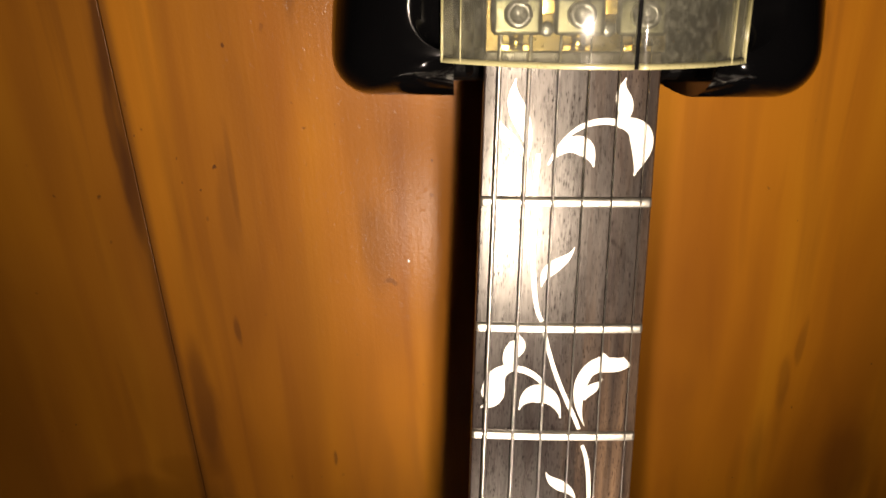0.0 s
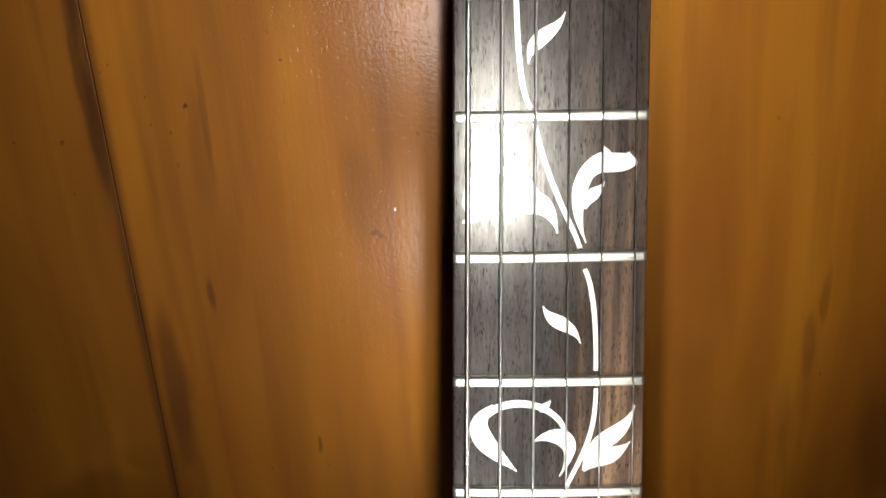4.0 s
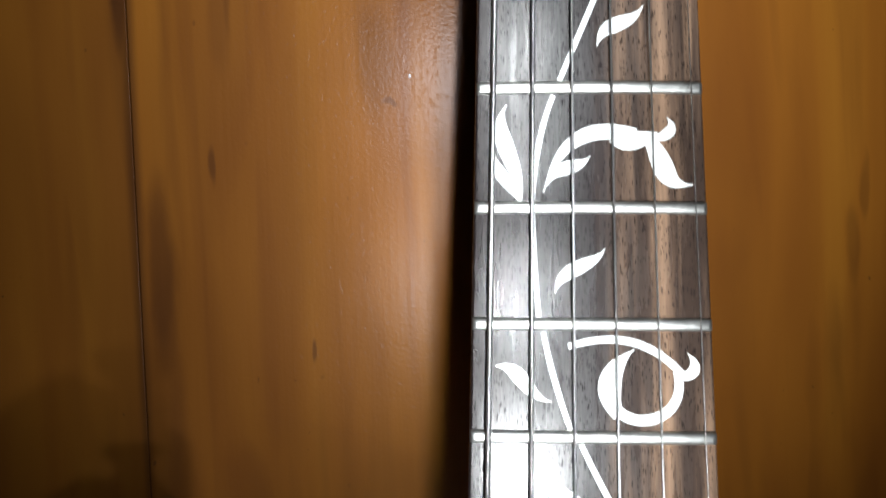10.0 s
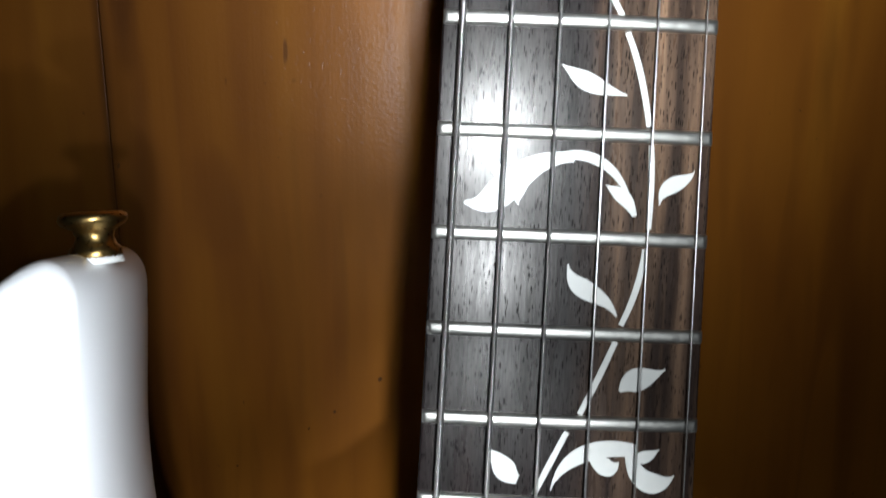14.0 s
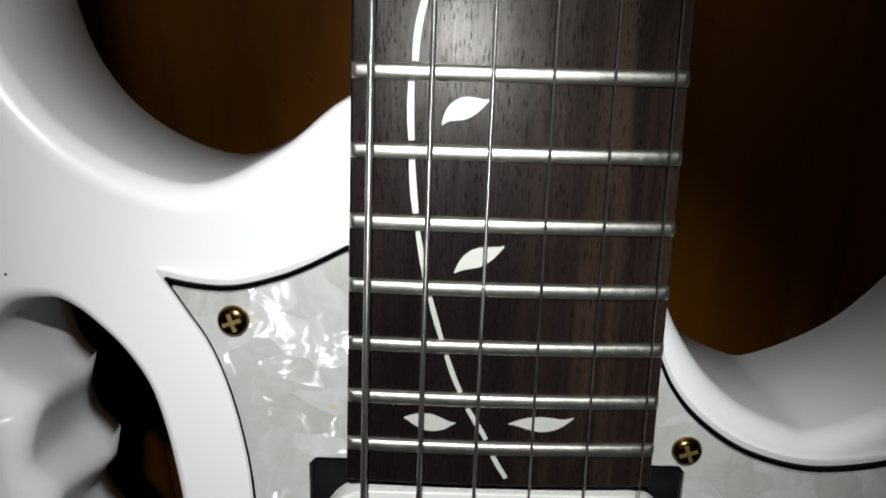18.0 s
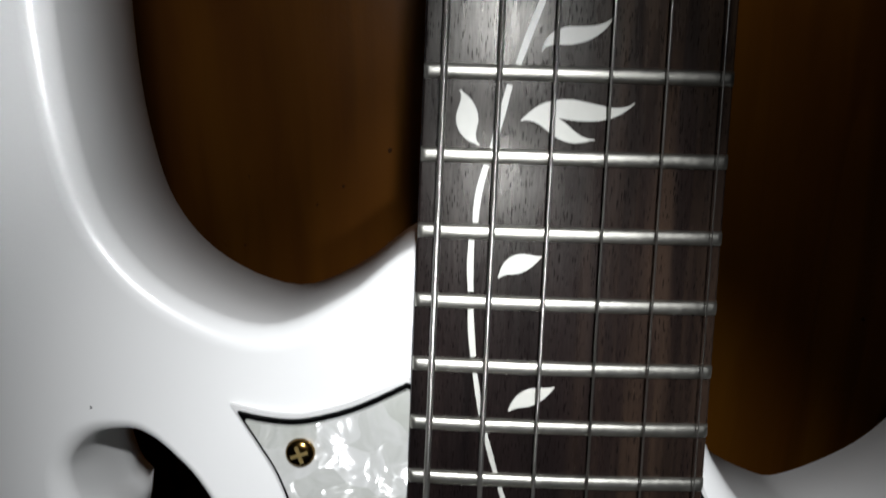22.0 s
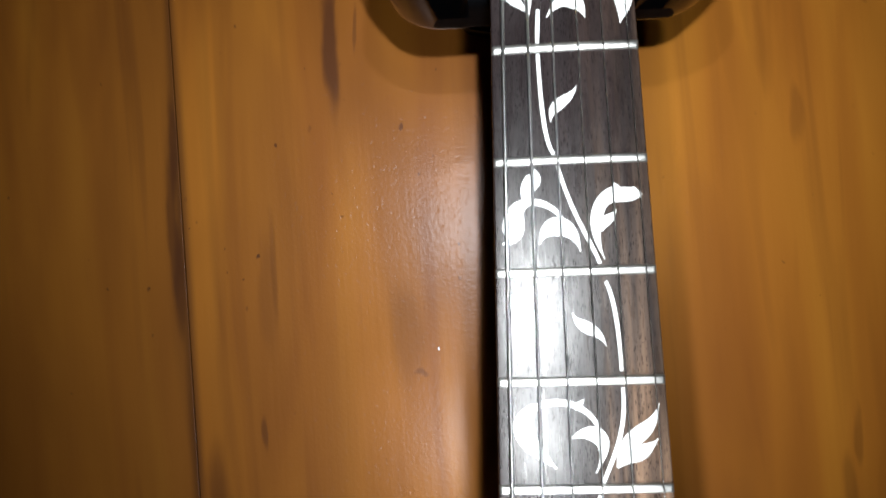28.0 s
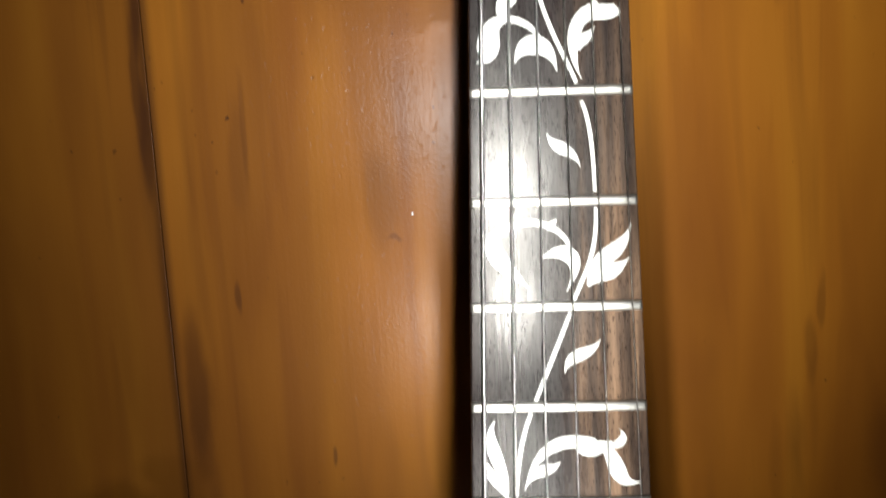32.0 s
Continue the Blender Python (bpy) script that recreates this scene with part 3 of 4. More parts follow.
inlay("vine_flower", [(-10.6, -72.9, -8.8, -76.8, -14.5, -77.4, -12.5, -82.9, 4.7, 0.42, 0, 0.5),
    (-20.3, -94.7, -14.2, -93.3, -20.1, -84.7, -12.2, -82.6, 6.3, 0.42, 0, 0.35),
    (-13.9, -82.9, -7.9, -82, -4.2, -85.5, -2.4, -89.1, 1.9, 0.2, 0.6, 0.4),
    (-9.8, -95.2, -7.8, -87.8, 0.2, -88.6, 1.7, -97.6, 5.5, 0.45, 0, 0)])
inlay("vine_flower", [(8.4, -99.9, 4.4, -91.4, 6.6, -81.9, 12.6, -80.4, 3.6, 0.6, 0, 0.9),
    (8.8, -83.6, 12.3, -79.7, 16.2, -82.8, 18.9, -80.3, 4.3, 0.5, 0.7, 0.75),
    (13.1, -81.4, 13.1, -80.1, 12.6, -78.9, 12.1, -77.7, 2.3, 0.3, 0.9, 0),
    (7.6, -91.8, 8.5, -88.5, 10.9, -88.6, 12.4, -85.7, 2.9, 0.45, 0.5, 0)])
inlay("vine_leaf", [(-1.5, -114.9, 0.1, -119.8, 5.7, -118.7, 7.5, -124.3, 3.3, 0.45, 0, 0)])
inlay("vine_flower", [(4.8, -150.6, 5.1, -139.1, -10.1, -136.1, -15.8, -143.2, 1.9, 0.85, 0.5, 1),
    (-13.1, -140.2, -22, -145.7, -12.9, -152.2, -7.6, -157.1, 5, 0.45, 0.3, 0),
    (-2.2, -141.1, -1.1, -140.4, -0.1, -139.7, 0.6, -138.5, 1.9, 0.3, 0.6, 0),
    (-3.8, -149.4, 1.2, -146, 9.2, -147.6, 2.9, -158.4, 4.2, 0.5, 0, 0)])
inlay("vine_flower", [(8.7, -157, 10.5, -147.6, 18.6, -149.8, 21, -140.2, 4.4, 0.5, 0.1, 0),
    (8.7, -157, 13.3, -152.6, 16, -154.1, 20.2, -149.6, 4.2, 0.5, 0.2, 0)])
inlay("vine_leaf", [(1.8, -180.7, 2.7, -174.6, 9.4, -176.7, 11.7, -171.7, 3.3, 0.45, 0, 0)])
inlay("vine_flower", [(-17.5, -193.4, -21.6, -199.6, -14.2, -206.2, -14.6, -214.4, 3.6, 0.45, 0, 0.1),
    (-20.6, -203.1, -20.1, -208.1, -16.6, -210.4, -14.6, -214.4, 2.6, 0.45, 0, 0.2)])
inlay("vine_flower", [(-9.8, -212.3, -7, -202, -1.1, -197.2, 9.5, -200.2, 3.3, 0.75, 0, 1),
    (4.8, -200.4, 7.7, -202, 10.7, -200.8, 14.3, -199.9, 4.3, 0.35, 0.6, 0.3),
    (11.3, -200.5, 16, -203.2, 14, -211.6, 21.5, -210.5, 4.5, 0.5, 0.4, 0),
    (13.1, -200.8, 16.6, -200.4, 18.4, -198.4, 16.3, -196.2, 2.4, 0.45, 0.4, 0),
    (-9.2, -211, -7.1, -205.6, -2.4, -208, 0, -204.5, 2.9, 0.5, 0.1, 0)])
inlay("vine_leaf", [(-7.5, -233.5, -6.9, -227.7, 0.9, -228.2, 2.9, -224, 3, 0.45, 0, 0)])
inlay("vine_leaf", [(-19.8, -248.5, -14.6, -247.7, -13.9, -254.9, -8.4, -255.6, 3.1, 0.42, 0.1, 0)])
inlay("vine_flower", [(-4.9, -244.4, 3.6, -241.6, 11.4, -242.2, 18.3, -249.9, 1.6, 0.7, 0.8, 1),
    (16.8, -250.2, 20.9, -250.9, 22.3, -248.1, 19.4, -245.5, 2.4, 0.5, 0.5, 0),
    (17.3, -249.3, 19.9, -259.3, 7.2, -262.3, 4, -255.7, 2.2, 0.6, 0.8, 1),
    (5.2, -258.4, 1.3, -252.4, 4.3, -247.9, 8.5, -244.9, 4.7, 0.35, 0.5, 0)])
inlay("vine_leaf", [(-11.5, -271.1, -7.2, -274.2, -5.4, -275.3, 0.8, -276.8, 3.4, 0.44, 0, 0.05)])
inlay("vine_leaf", [(-3.1, -292.2, 1.2, -295.2, 3.2, -296.2, 9.2, -297.4, 3.4, 0.44, 0, 0.05)])
inlay("vine_flower", [(-20, -318.2, -12.6, -320.3, -11.3, -308.9, 0.1, -309.2, 5.4, 0.38, 0.1, 0.3),
    (-4.8, -309.8, 3.7, -306.4, 9.6, -311.2, 12, -319.8, 1.9, 0.35, 0.6, 0),
    (-15.5, -309.1, -15, -310.6, -14.4, -312.2, -12.2, -313.8, 2.2, 0.7, 0, 0.8),
    (-9.9, -318.4, -10.5, -317, -10, -315.4, -9, -314.3, 2.2, 0.7, 0, 0.8),
    (6.2, -314.0, 8.2, -315.4, 10.2, -315.6, 11.9, -319.6, 2.7, 0.55, 0, 0.35)])
inlay("vine_leaf", [(16.5, -317.4, 16.7, -312.7, 21.3, -313.6, 22.8, -310.8, 3, 0.45, 0, 0)])
inlay("vine_leaf", [(-0.1, -329.1, 0.8, -335.0, 6.7, -333.4, 9.6, -338.7, 3.6, 0.42, 0, 0.1)])
inlay("vine_leaf", [(11.1, -353.1, 13.1, -350.2, 16, -350.8, 19.6, -348.6, 4.6, 0.42, 0.15, 0)])
inlay("vine_leaf", [(-13.7, -365.4, -10.7, -367.3, -10.4, -370.0, -7.6, -371.0, 4.3, 0.6, 0.1, 0.45)])
inlay("vine_flower", [(-1.2, -372.9, 0.5, -365.9, 7.5, -363.2, 15, -364.7, 3.4, 0.6, 0, 0.75),
    (7.0, -365.9, 8.7, -368.6, 10.6, -368.4, 11.7, -366.9, 3.6, 0.5, 0.7, 0),
    (13.8, -364.9, 14.9, -371.7, 20, -372.1, 22.6, -369.3, 4.1, 0.55, 0.5, 0),
    (14.6, -365.5, 16.2, -366.5, 17.7, -365.3, 19.4, -364.2, 2.5, 0.4, 0.6, 0)])
inlay("vine_leaf", [(-6.6, -387, -4.7, -382.5, 1.4, -386.4, 5.7, -380.8, 3, 0.45, 0, 0)])
inlay("vine_leaf", [(-20.5, -394, -17.8, -397.3, -20.7, -400.8, -16.8, -403.5, 3.9, 0.5, 0, 0)])
inlay("vine_flower", [(-9.7, -399, -3.8, -393.7, 4.3, -400.2, 9.9, -395.5, 3.5, 0.45, 0, 0),
    (-9.2, -398.6, -3.4, -397.5, -3, -402.8, 3.4, -401.9, 3, 0.5, 0.2, 0)])
inlay("vine_leaf", [(-12.5, -427.2, -10.7, -424.1, -7.4, -424.4, -4.9, -423, 3.5, 0.48, 0.05, 0.05)])
inlay("vine_leaf", [(-9.6, -452.5, -7.6, -449.6, -4.1, -449.5, -1.3, -447.5, 3.3, 0.5, 0.08, 0.05)])
inlay("vine_leaf", [(-18, -480.4, -15.3, -480.4, -11.7, -482.1, -8.6, -481.1, 3.4, 0.5, 0.05, 0.05)])
inlay("vine_leaf", [(1.1, -481, 5.3, -480.2, 9, -482.2, 13, -479.6, 3, 0.5, 0.05, 0.05)])
inlay("vine_stem", [(-7.4, -24.2, -7.6, -27.8, -7.8, -31.3, -8, -34.8, 1.2, .5, .85, .85)])
inlay("vine_stem", [(-8, -38.1, -7.8, -51.2, -7.3, -65.9, -4.5, -68.9, 1.2, .5, .85, .85)])
inlay("vine_stem", [(-3.7, -72.3, -0.5, -86.7, 5, -95.1, 7, -101.1, 1.2, .5, .85, .85)])
inlay("vine_stem", [(8.2, -106.2, 10.2, -110.1, 11.2, -118.4, 11.3, -131.2, 1.2, .5, .85, .85)])
inlay("vine_stem", [(11.4, -135.7, 11.7, -148.4, 8, -153.4, 4.6, -161.4, 1.2, .5, .85, .85)])
inlay("vine_stem", [(3.8, -164.2, 0.1, -173.1, -3.3, -181.1, -6.3, -188.3, 1.2, .5, .85, .85)])
inlay("vine_stem", [(-7.6, -191.4, -10.1, -197.3, -11.6, -204.7, -12.1, -213.7, 1.2, .5, .85, .85)])
inlay("vine_stem", [(-12.1, -216.9, -12, -224.5, -11.6, -231.6, -10.9, -238.3, 1.2, .5, .85, .85)])
inlay("vine_stem", [(-10, -241.5, -9, -247.3, -7.2, -254, -4.4, -261.7, 1.2, .5, .85, .85)])
inlay("vine_stem", [(-2.5, -264.1, -0, -269.5, 3.3, -275.8, 7.5, -283, 1.2, .5, .85, .85)])
inlay("vine_stem", [(8.7, -286, 10.9, -290.6, 12.5, -296.2, 13.7, -303, 1.2, .5, .85, .85)])
inlay("vine_stem", [(14.3, -306.3, 14.7, -310.6, 14.8, -315.8, 14.7, -322, 1.2, .5, .85, .85)])
inlay("vine_stem", [(14.3, -325.8, 13.9, -331.1, 12.6, -336, 10.5, -340.4, 1.2, .5, .85, .85)])
inlay("vine_stem", [(9.7, -343.5, 7.9, -348.2, 5.9, -353, 3.6, -357.8, 1.2, .5, .85, .85)])
inlay("vine_stem", [(1.4, -361.3, -0.6, -365.5, -2.5, -369.6, -4.3, -373.8, 1.2, .5, .85, .85)])
inlay("vine_stem", [(-6.5, -377.6, -8, -381.6, -9.4, -385.5, -10.6, -389.5, 1.2, .5, .85, .85)])
inlay("vine_stem", [(-11.9, -392.9, -12.7, -396.4, -13.6, -400.1, -14.5, -404, 1.2, .5, .85, .85)])
inlay("vine_stem", [(-15.4, -406.9, -16.5, -410.3, -17, -413.8, -17, -417.2, 1.2, .5, .85, .85)])
inlay("vine_stem", [(-17.6, -420.4, -17.7, -423.5, -17.7, -426.7, -17.4, -429.9, 1.2, .5, .85, .85)])
inlay("vine_stem", [(-17.3, -433, -17.2, -436, -16.9, -439.1, -16.5, -442.2, 1.2, .5, .85, .85)])
inlay("vine_stem", [(-16.1, -445.3, -15.7, -447.8, -15.2, -450.5, -14.7, -453.5, 0.95, .5, .85, .85)])
inlay("vine_stem", [(-13.8, -457, -13, -459.9, -12.3, -462.5, -11.5, -464.9, 0.95, .5, .85, .85)])
inlay("vine_stem", [(-10.6, -467.8, -9.7, -470.6, -8.8, -473, -7.8, -475, 0.95, .5, .85, .85)])
inlay("vine_stem", [(-6.5, -478.1, -5.3, -480, -4.1, -482.1, -2.8, -484.3, 0.95, .5, .85, .85)])
inlay("vine_stem", [(-1.9, -486.8, -1, -488.5, 0, -490.3, 1.2, -492.2, 0.95, .5, .85, .85)])

# strings and the pieces that hold them
GAUGES = (0.58, 0.46, 0.33, 0.215, 0.165, 0.115)
for i, r in enumerate(GAUGES):
    f = i / 2.5 - 1
    xn, xb = 17.6 * f, 27.0 * f
    part("string", rod((xn / 1000, -0.0021, 0.006), (xb / 1000, -0.0062, -0.648), r / 1000), WOUND if i < 3 else BARE, guitar,
         "wound steel string" if i < 3 else "plain steel string")
    part("string_end", rod((xn / 1000, -0.0021, 0.006), (xn * 0.95 / 1000, 0.001, 0.05), r / 1000), WOUND if i < 3 else BARE, guitar)

# locking nut: base, three clamps with hexagon bolts, gold saddles between
nut = part("locking_nut", box(-0.0215, 0.0215, -0.0012, 0.004, 0.0002, 0.0135), NUTBASE, guitar, "gold locking nut with three clamps")
soften(nut, 0.0006)
for i in (-1, 0, 1):
    clamp = soften(part("clamp", box(i * 0.0142 - 0.0058, i * 0.0142 + 0.0058, -0.0062, -0.0027, 0.0042, 0.0128), CLAMP, nut), 0.0012)
    part("clamp_foot", box(i * 0.0142 - 0.0016, i * 0.0142 + 0.0016, -0.0052, -0.001, 0.0008, 0.0046), GOLD, nut)
    soften(part("foot_pad", box(i * 0.0142 - 0.0034, i * 0.0142 + 0.0034, -0.0030, -0.001, 0.0005, 0.0022), GOLD, nut), 0.0004)
    part("clamp_bolt", lathe(((3.1, 0), (3.1, 3.8), (2.7, 4.4), (1.6, 4.4), (1.5, 2.0)), Matrix.Translation((i * 0.0142, -0.0060, 0.0088)) @ FRONT, 24), BOLT, nut)
for x in (-0.0071, 0.0071):
    soften(part("saddle", box(x - 0.0017, x + 0.0017, -0.0050, -0.001, 0.0088, 0.0126), GOLD, nut), 0.0004)
    part("lock_screw", lathe(((1.7, 0), (1.7, 1.6), (1.1, 2.0), (0.2, 2.0)), Matrix.Translation((x, -0.0012, 0.0055)) @ FRONT, 14), BOLT, nut)

# headstock with string retainer bar
head = spline([(-16, 16), (-20, 22), (-26, 38), (-27.5, 60), (-26, 100), (-15, 145), (2, 175), (14, 182), (26, 168), (30, 140), (27.5, 100), (27.5, 60), (26, 38), (20, 22), (16, 16)], 4)
soften(part("headstock", slab([head], 0.0035, 0.0165), WHITE, guitar, "white lacquered headstock"), 0.0015)
bar = part("retainer_bar", rod((-0.021, -0.0045, 0.0245), (0.021, -0.0045, 0.0245), 0.0015, 14), GOLD, guitar, "gold string retainer bar")
for x in (-0.012, 0.012):
    part("bar_screw", lathe(((2.0, 0), (2.0, 2.4), (1.5, 3.0), (0.3, 3.1)), Matrix.Translation((x, -0.0045, 0.0245)) @ FRONT, 16), GOLD, bar)
    part("bar_post", rod((x, -0.004, 0.0245), (x, 0.004, 0.0245), 0.0018, 12), GOLD, bar)

# body
BODY_OUT = spline([(-14, -421), (-29, -424), (-42, -434), (-58, -440.5), (-76, -434), (-88, -421), (-93.9, -402), (-96.8, -378), (-97.3, -350),
                   (-98.3, -338.2), (-104, -333.5), (-112, -337.5), (-120, -346.5), (-126.5, -361), (-130.5, -385), (-130.5, -411), (-128, -450),
                   (-127, -500), (-133, -550), (-144, -600), (-152, -660), (-148, -720), (-128, -768), (-90, -797), (-40, -806), (20, -805),
                   (75, -794), (116, -764), (138, -715), (138, -660), (126, -605), (115, -560), (112, -520), (118, -480), (121, -450), (117, -430),
                   (110, -428), (104, -442), (98, -460), (89, -472), (79, -480), (64.4, -486.6), (56.8, -485.7), (47.6, -481.4), (40.4, -475.3),
                   (34.6, -467.6), (30.7, -460), (27, -450), (16, -440)], 5)
# the hand grip hole: its rim on the face and its edge deep inside, point by point, with the softness of the rim
GRIP_RIM = [(-85, -462.5, -97, -468.5, 3), (-93, -464.5, -98.5, -472, 4), (-97.8, -471, -98, -478, 4), (-96.5, -479.5, -96, -485, 5), (-91.5, -486, -92.5, -490, 8),
            (-92.3, -492, -94.0, -497, 5), (-93, -499, -93.5, -503, 4.5), (-89.8, -507, -88.2, -511, 8), (-91.3, -513, -93.0, -518, 5), (-91.5, -520, -92.5, -525, 4.5),
            (-88.5, -529, -87.8, -534, 8), (-90, -537, -92.5, -542, 5), (-90, -543, -92, -548, 4.5), (-87.5, -551, -87.5, -556, 8), (-88.5, -561, -91, -565, 5),
            (-86, -576, -88, -578, 5), (-82, -592, -82, -592, 4), (-74, -600, -74, -598, 3), (-66, -590, -66, -589, 2), (-63, -565, -63, -565, 2), (-61.8, -535, -61.8, -535, 2),
            (-62.2, -510.5, -62.2, -511, 2), (-64, -494, -64, -495, 2), (-66.8, -481, -67, -483, 2), (-71, -473, -71, -475, 2), (-76, -467.3, -76, -470, 2), (-80.5, -463.8, -88, -468, 2.5)]
GRIP = spline([q[:2] for q in GRIP_RIM], 6)
GRIP_DEEP = spline([q[2:4] for q in GRIP_RIM], 6)
GRIP_SOFT = [q.x for q in spline([(q[4], 0) for q in GRIP_RIM], 6)]


def body_mesh(y0, y1, deep):
    """The body's plate with its rolled outer edge; the grip hole's rim rolls over, softest on the ridges between the finger scoops."""
    n = len(GRIP)
    out = inset(GRIP, -1.0)
    rim = [q + (w - q) * r for q, w, r in zip(GRIP, out, GRIP_SOFT)]
    for _ in range(3):
        rim = [(rim[i - 1] + rim[i] * 2 + rim[(i + 1) % n]) / 4 for i in range(n)]
    bm = bmesh.new()

    def ring(loop, y):
        return [bm.verts.new((q.x / 1000, y, q.y / 1000)) for q in loop]

    def outline(vs):
        return [bm.edges.get((vs[i], vs[(i + 1) % len(vs)])) or bm.edges.new((vs[i], vs[(i + 1) % len(vs)])) for i in range(len(vs))]

    def skin(a, b):
        for i in range(len(a)):
            bm.faces.new((a[i], a[(i + 1) % len(a)], b[(i + 1) % len(b)], b[i]))

    soft = [5.0 if q.x < -20 and -475 < q.y < -350 else 4.5 for q in BODY_OUT]
    for _ in range(12):
        soft = [(soft[i - 1] + soft[i] + soft[(i + 1) % len(soft)]) / 3 for i in range(len(soft))]
    inner = inset(BODY_OUT, 1.0)
    edge = []
    for a in (radians(d) for d in (0, 2, 9, 22, 40, 60, 78, 90)):
        edge.append([bm.verts.new(((q.x + (w.x - q.x) * r * (1 - math.sin(a))) / 1000, y0 + r / 1000 * (1 - math.cos(a)), (q.y + (w.y - q.y) * r * (1 - math.sin(a))) / 1000)) for q, w, r in zip(BODY_OUT, inner, soft)])
    front = edge[0]
    tail = ring(BODY_OUT, y1 - 0.0012)
    back = ring(inset(BODY_OUT, 1.0), y1)
    for a, b in zip(edge + [tail], edge[1:] + [tail, back]):
        skin(a, b)
    steps = []
    for a in (radians(d) for d in (0, 2, 9, 22, 40, 60, 78, 90)):
        steps.append([bm.verts.new(((o.x + (q.x - o.x) * math.sin(a)) / 1000, y0 + r / 1000 * (1 - math.cos(a)), (o.y + (q.y - o.y) * math.sin(a)) / 1000)) for o, q, r in zip(rim, GRIP, GRIP_SOFT)])
    for j in range(1, 8):
        u = j / 7
        v = u * u * (3 - 2 * u)
        steps.append([bm.verts.new(((q.x + (d.x - q.x) * v) / 1000, y0 + r / 1000 + (deep - y0 - r / 1000) * u, (q.y + (d.y - q.y) * v) / 1000)) for q, d, r in zip(GRIP, GRIP_DEEP, GRIP_SOFT)])
    steps.append(ring(inset(GRIP_DEEP, -4.0), y1))
    for a, b in zip(steps, steps[1:]):
        skin(a, b)
    bmesh.ops.triangle_fill(bm, use_beauty=True, use_dissolve=False, edges=outline(front) + outline(steps[0]))
    bmesh.ops.triangle_fill(bm, use_beauty=True, use_dissolve=False, edges=outline(back) + outline(steps[-1]))
    return bm


body = part("body", body_mesh(0.0078, 0.0500, 0.038), WHITE, guitar, "glossy white body with deep cutaways and a scalloped hand grip hole")
for face_piece in body.data.polygons:
    face_piece.use_smooth = abs(face_piece.normal.y) < 0.9999

pin_at = Matrix.Translation((-0.1018, 0.030, -0.3342)) @ pose(0, 0, 0, 0, -6, 0)
pin = part("strap_button", lathe(((5.6, -1), (5.6, 1.6), (4.6, 2.6), (4.0, 4.2), (4.4, 5.8), (6.8, 7.2), (7.4, 8.2), (7.2, 9.2), (6.2, 9.9), (3.0, 10.1), (2.6, 9.4), (0.3, 9.4)), pin_at, 32), DARKGOLD, guitar, "gold strap button on the upper horn")
part("felt_washer", lathe(((5.9, -1.6), (5.6, 0.0), (4.7, 0.5)), pin_at, 24), COVER, pin)

# pickguard: three plies, each a little smaller than the one below
PG = spline([(-63.7, -455.5), (-57, -456.9), (-50, -457.2), (-42.5, -455.4), (-36.6, -453), (-29, -449)], 5, False) + [Vector((-20, -452)), Vector((0, -470)), Vector((20, -474))] + spline(
    [(29, -466), (32.6, -474), (38.3, -481), (46.6, -487), (55.6, -490.3), (65, -491.2), (78, -489), (90, -484), (101, -490), (103, -520), (101, -560),
     (98, -610), (84, -690), (40, -720), (-10, -708), (-46, -680), (-55, -620), (-49, -560), (-47.8, -518), (-48.5, -498.6), (-50, -487.4), (-52.2, -477.7),
     (-55.2, -469.4), (-59.3, -462.5), (-63.7, -455.5)], 5, False)[:-1]
CUT = [Vector(q) for q in ((-36.2, -493), (-34.9, -491.6), (34.9, -491.6), (36.2, -493), (36.2, -529), (-36.2, -529))]
guard = part("pickguard", slab([PG, CUT], 0.0068, 0.00776), GREYPLY, guitar, "pearl pickguard with a thin black and white edge", False)
part("black_ply", slab([shrunk(PG, 0.8), CUT], 0.0058, 0.00679), DEEPBLACK, guard, "black middle layer", False)
part("pearl_ply", slab([shrunk(PG, 1.65), CUT], 0.0047, 0.00579), PEARL, guard, "mottled pearl top layer", False)


def cross_screw(x, z, r, y, material, parent, name="pickguard_screw", slot=False):
    """A domed screw head with raised bars for its glinting cross or single slot."""
    at = Matrix.Translation((x / 1000, y, z / 1000)) @ FRONT
    head = part(name, lathe(((r, -0.2), (r, 0.1), (0.93 * r, 0.25 * r), (0.8 * r, 0.37 * r), (0.64 * r, 0.45 * r), (0.46 * r, 0.5 * r), (0.2 * r, 0.51 * r), (0.02 * r, 0.51 * r)), at, 28), material, parent)
    # The cross recess's glint is put in as thin bars of brighter gold.
    for turn in ((0.35,) if slot else (0.35, 0.35 + math.pi / 2)):
        bm = box(-0.60 * r / 1000, 0.60 * r / 1000, -0.13 * r / 1000, 0.13 * r / 1000, 0.3 * r / 1000, 0.512 * r / 1000 + 0.00002 + turn * 0.00001)
        bmesh.ops.transform(bm, matrix=at @ Matrix.Rotation(turn, 4, "Z"), verts=bm.verts)
        part("slot", bm, BOLT if slot else GLINTGOLD, head, "", False)
    return head


for x, z in ((-49.4, -464.1), (36.0, -488.2)):
    cross_screw(x, z, 2.95, 0.0047, SCREW, guard)
for x, z in ((-38.9, -512.6), (37.6, -510.2)):
    cross_screw(x, z, 1.9, 0.0047, SCREW, guard, "pickup_screw", True)

# small marks on the finish
for x, z, y, wide, tone in ((-91.6, -457.5, 0.0078, 0.32, MATTBLACK), (-31.5, -480.9, 0.0047, 0.7, STAIN)):
    part("speck", lathe(((wide, -0.02), (wide * 0.8, 0.01), (0.05, 0.015)), Matrix.Translation((x / 1000, y, z / 1000)) @ FRONT, 9), tone, body if tone is MATTBLACK else guard)

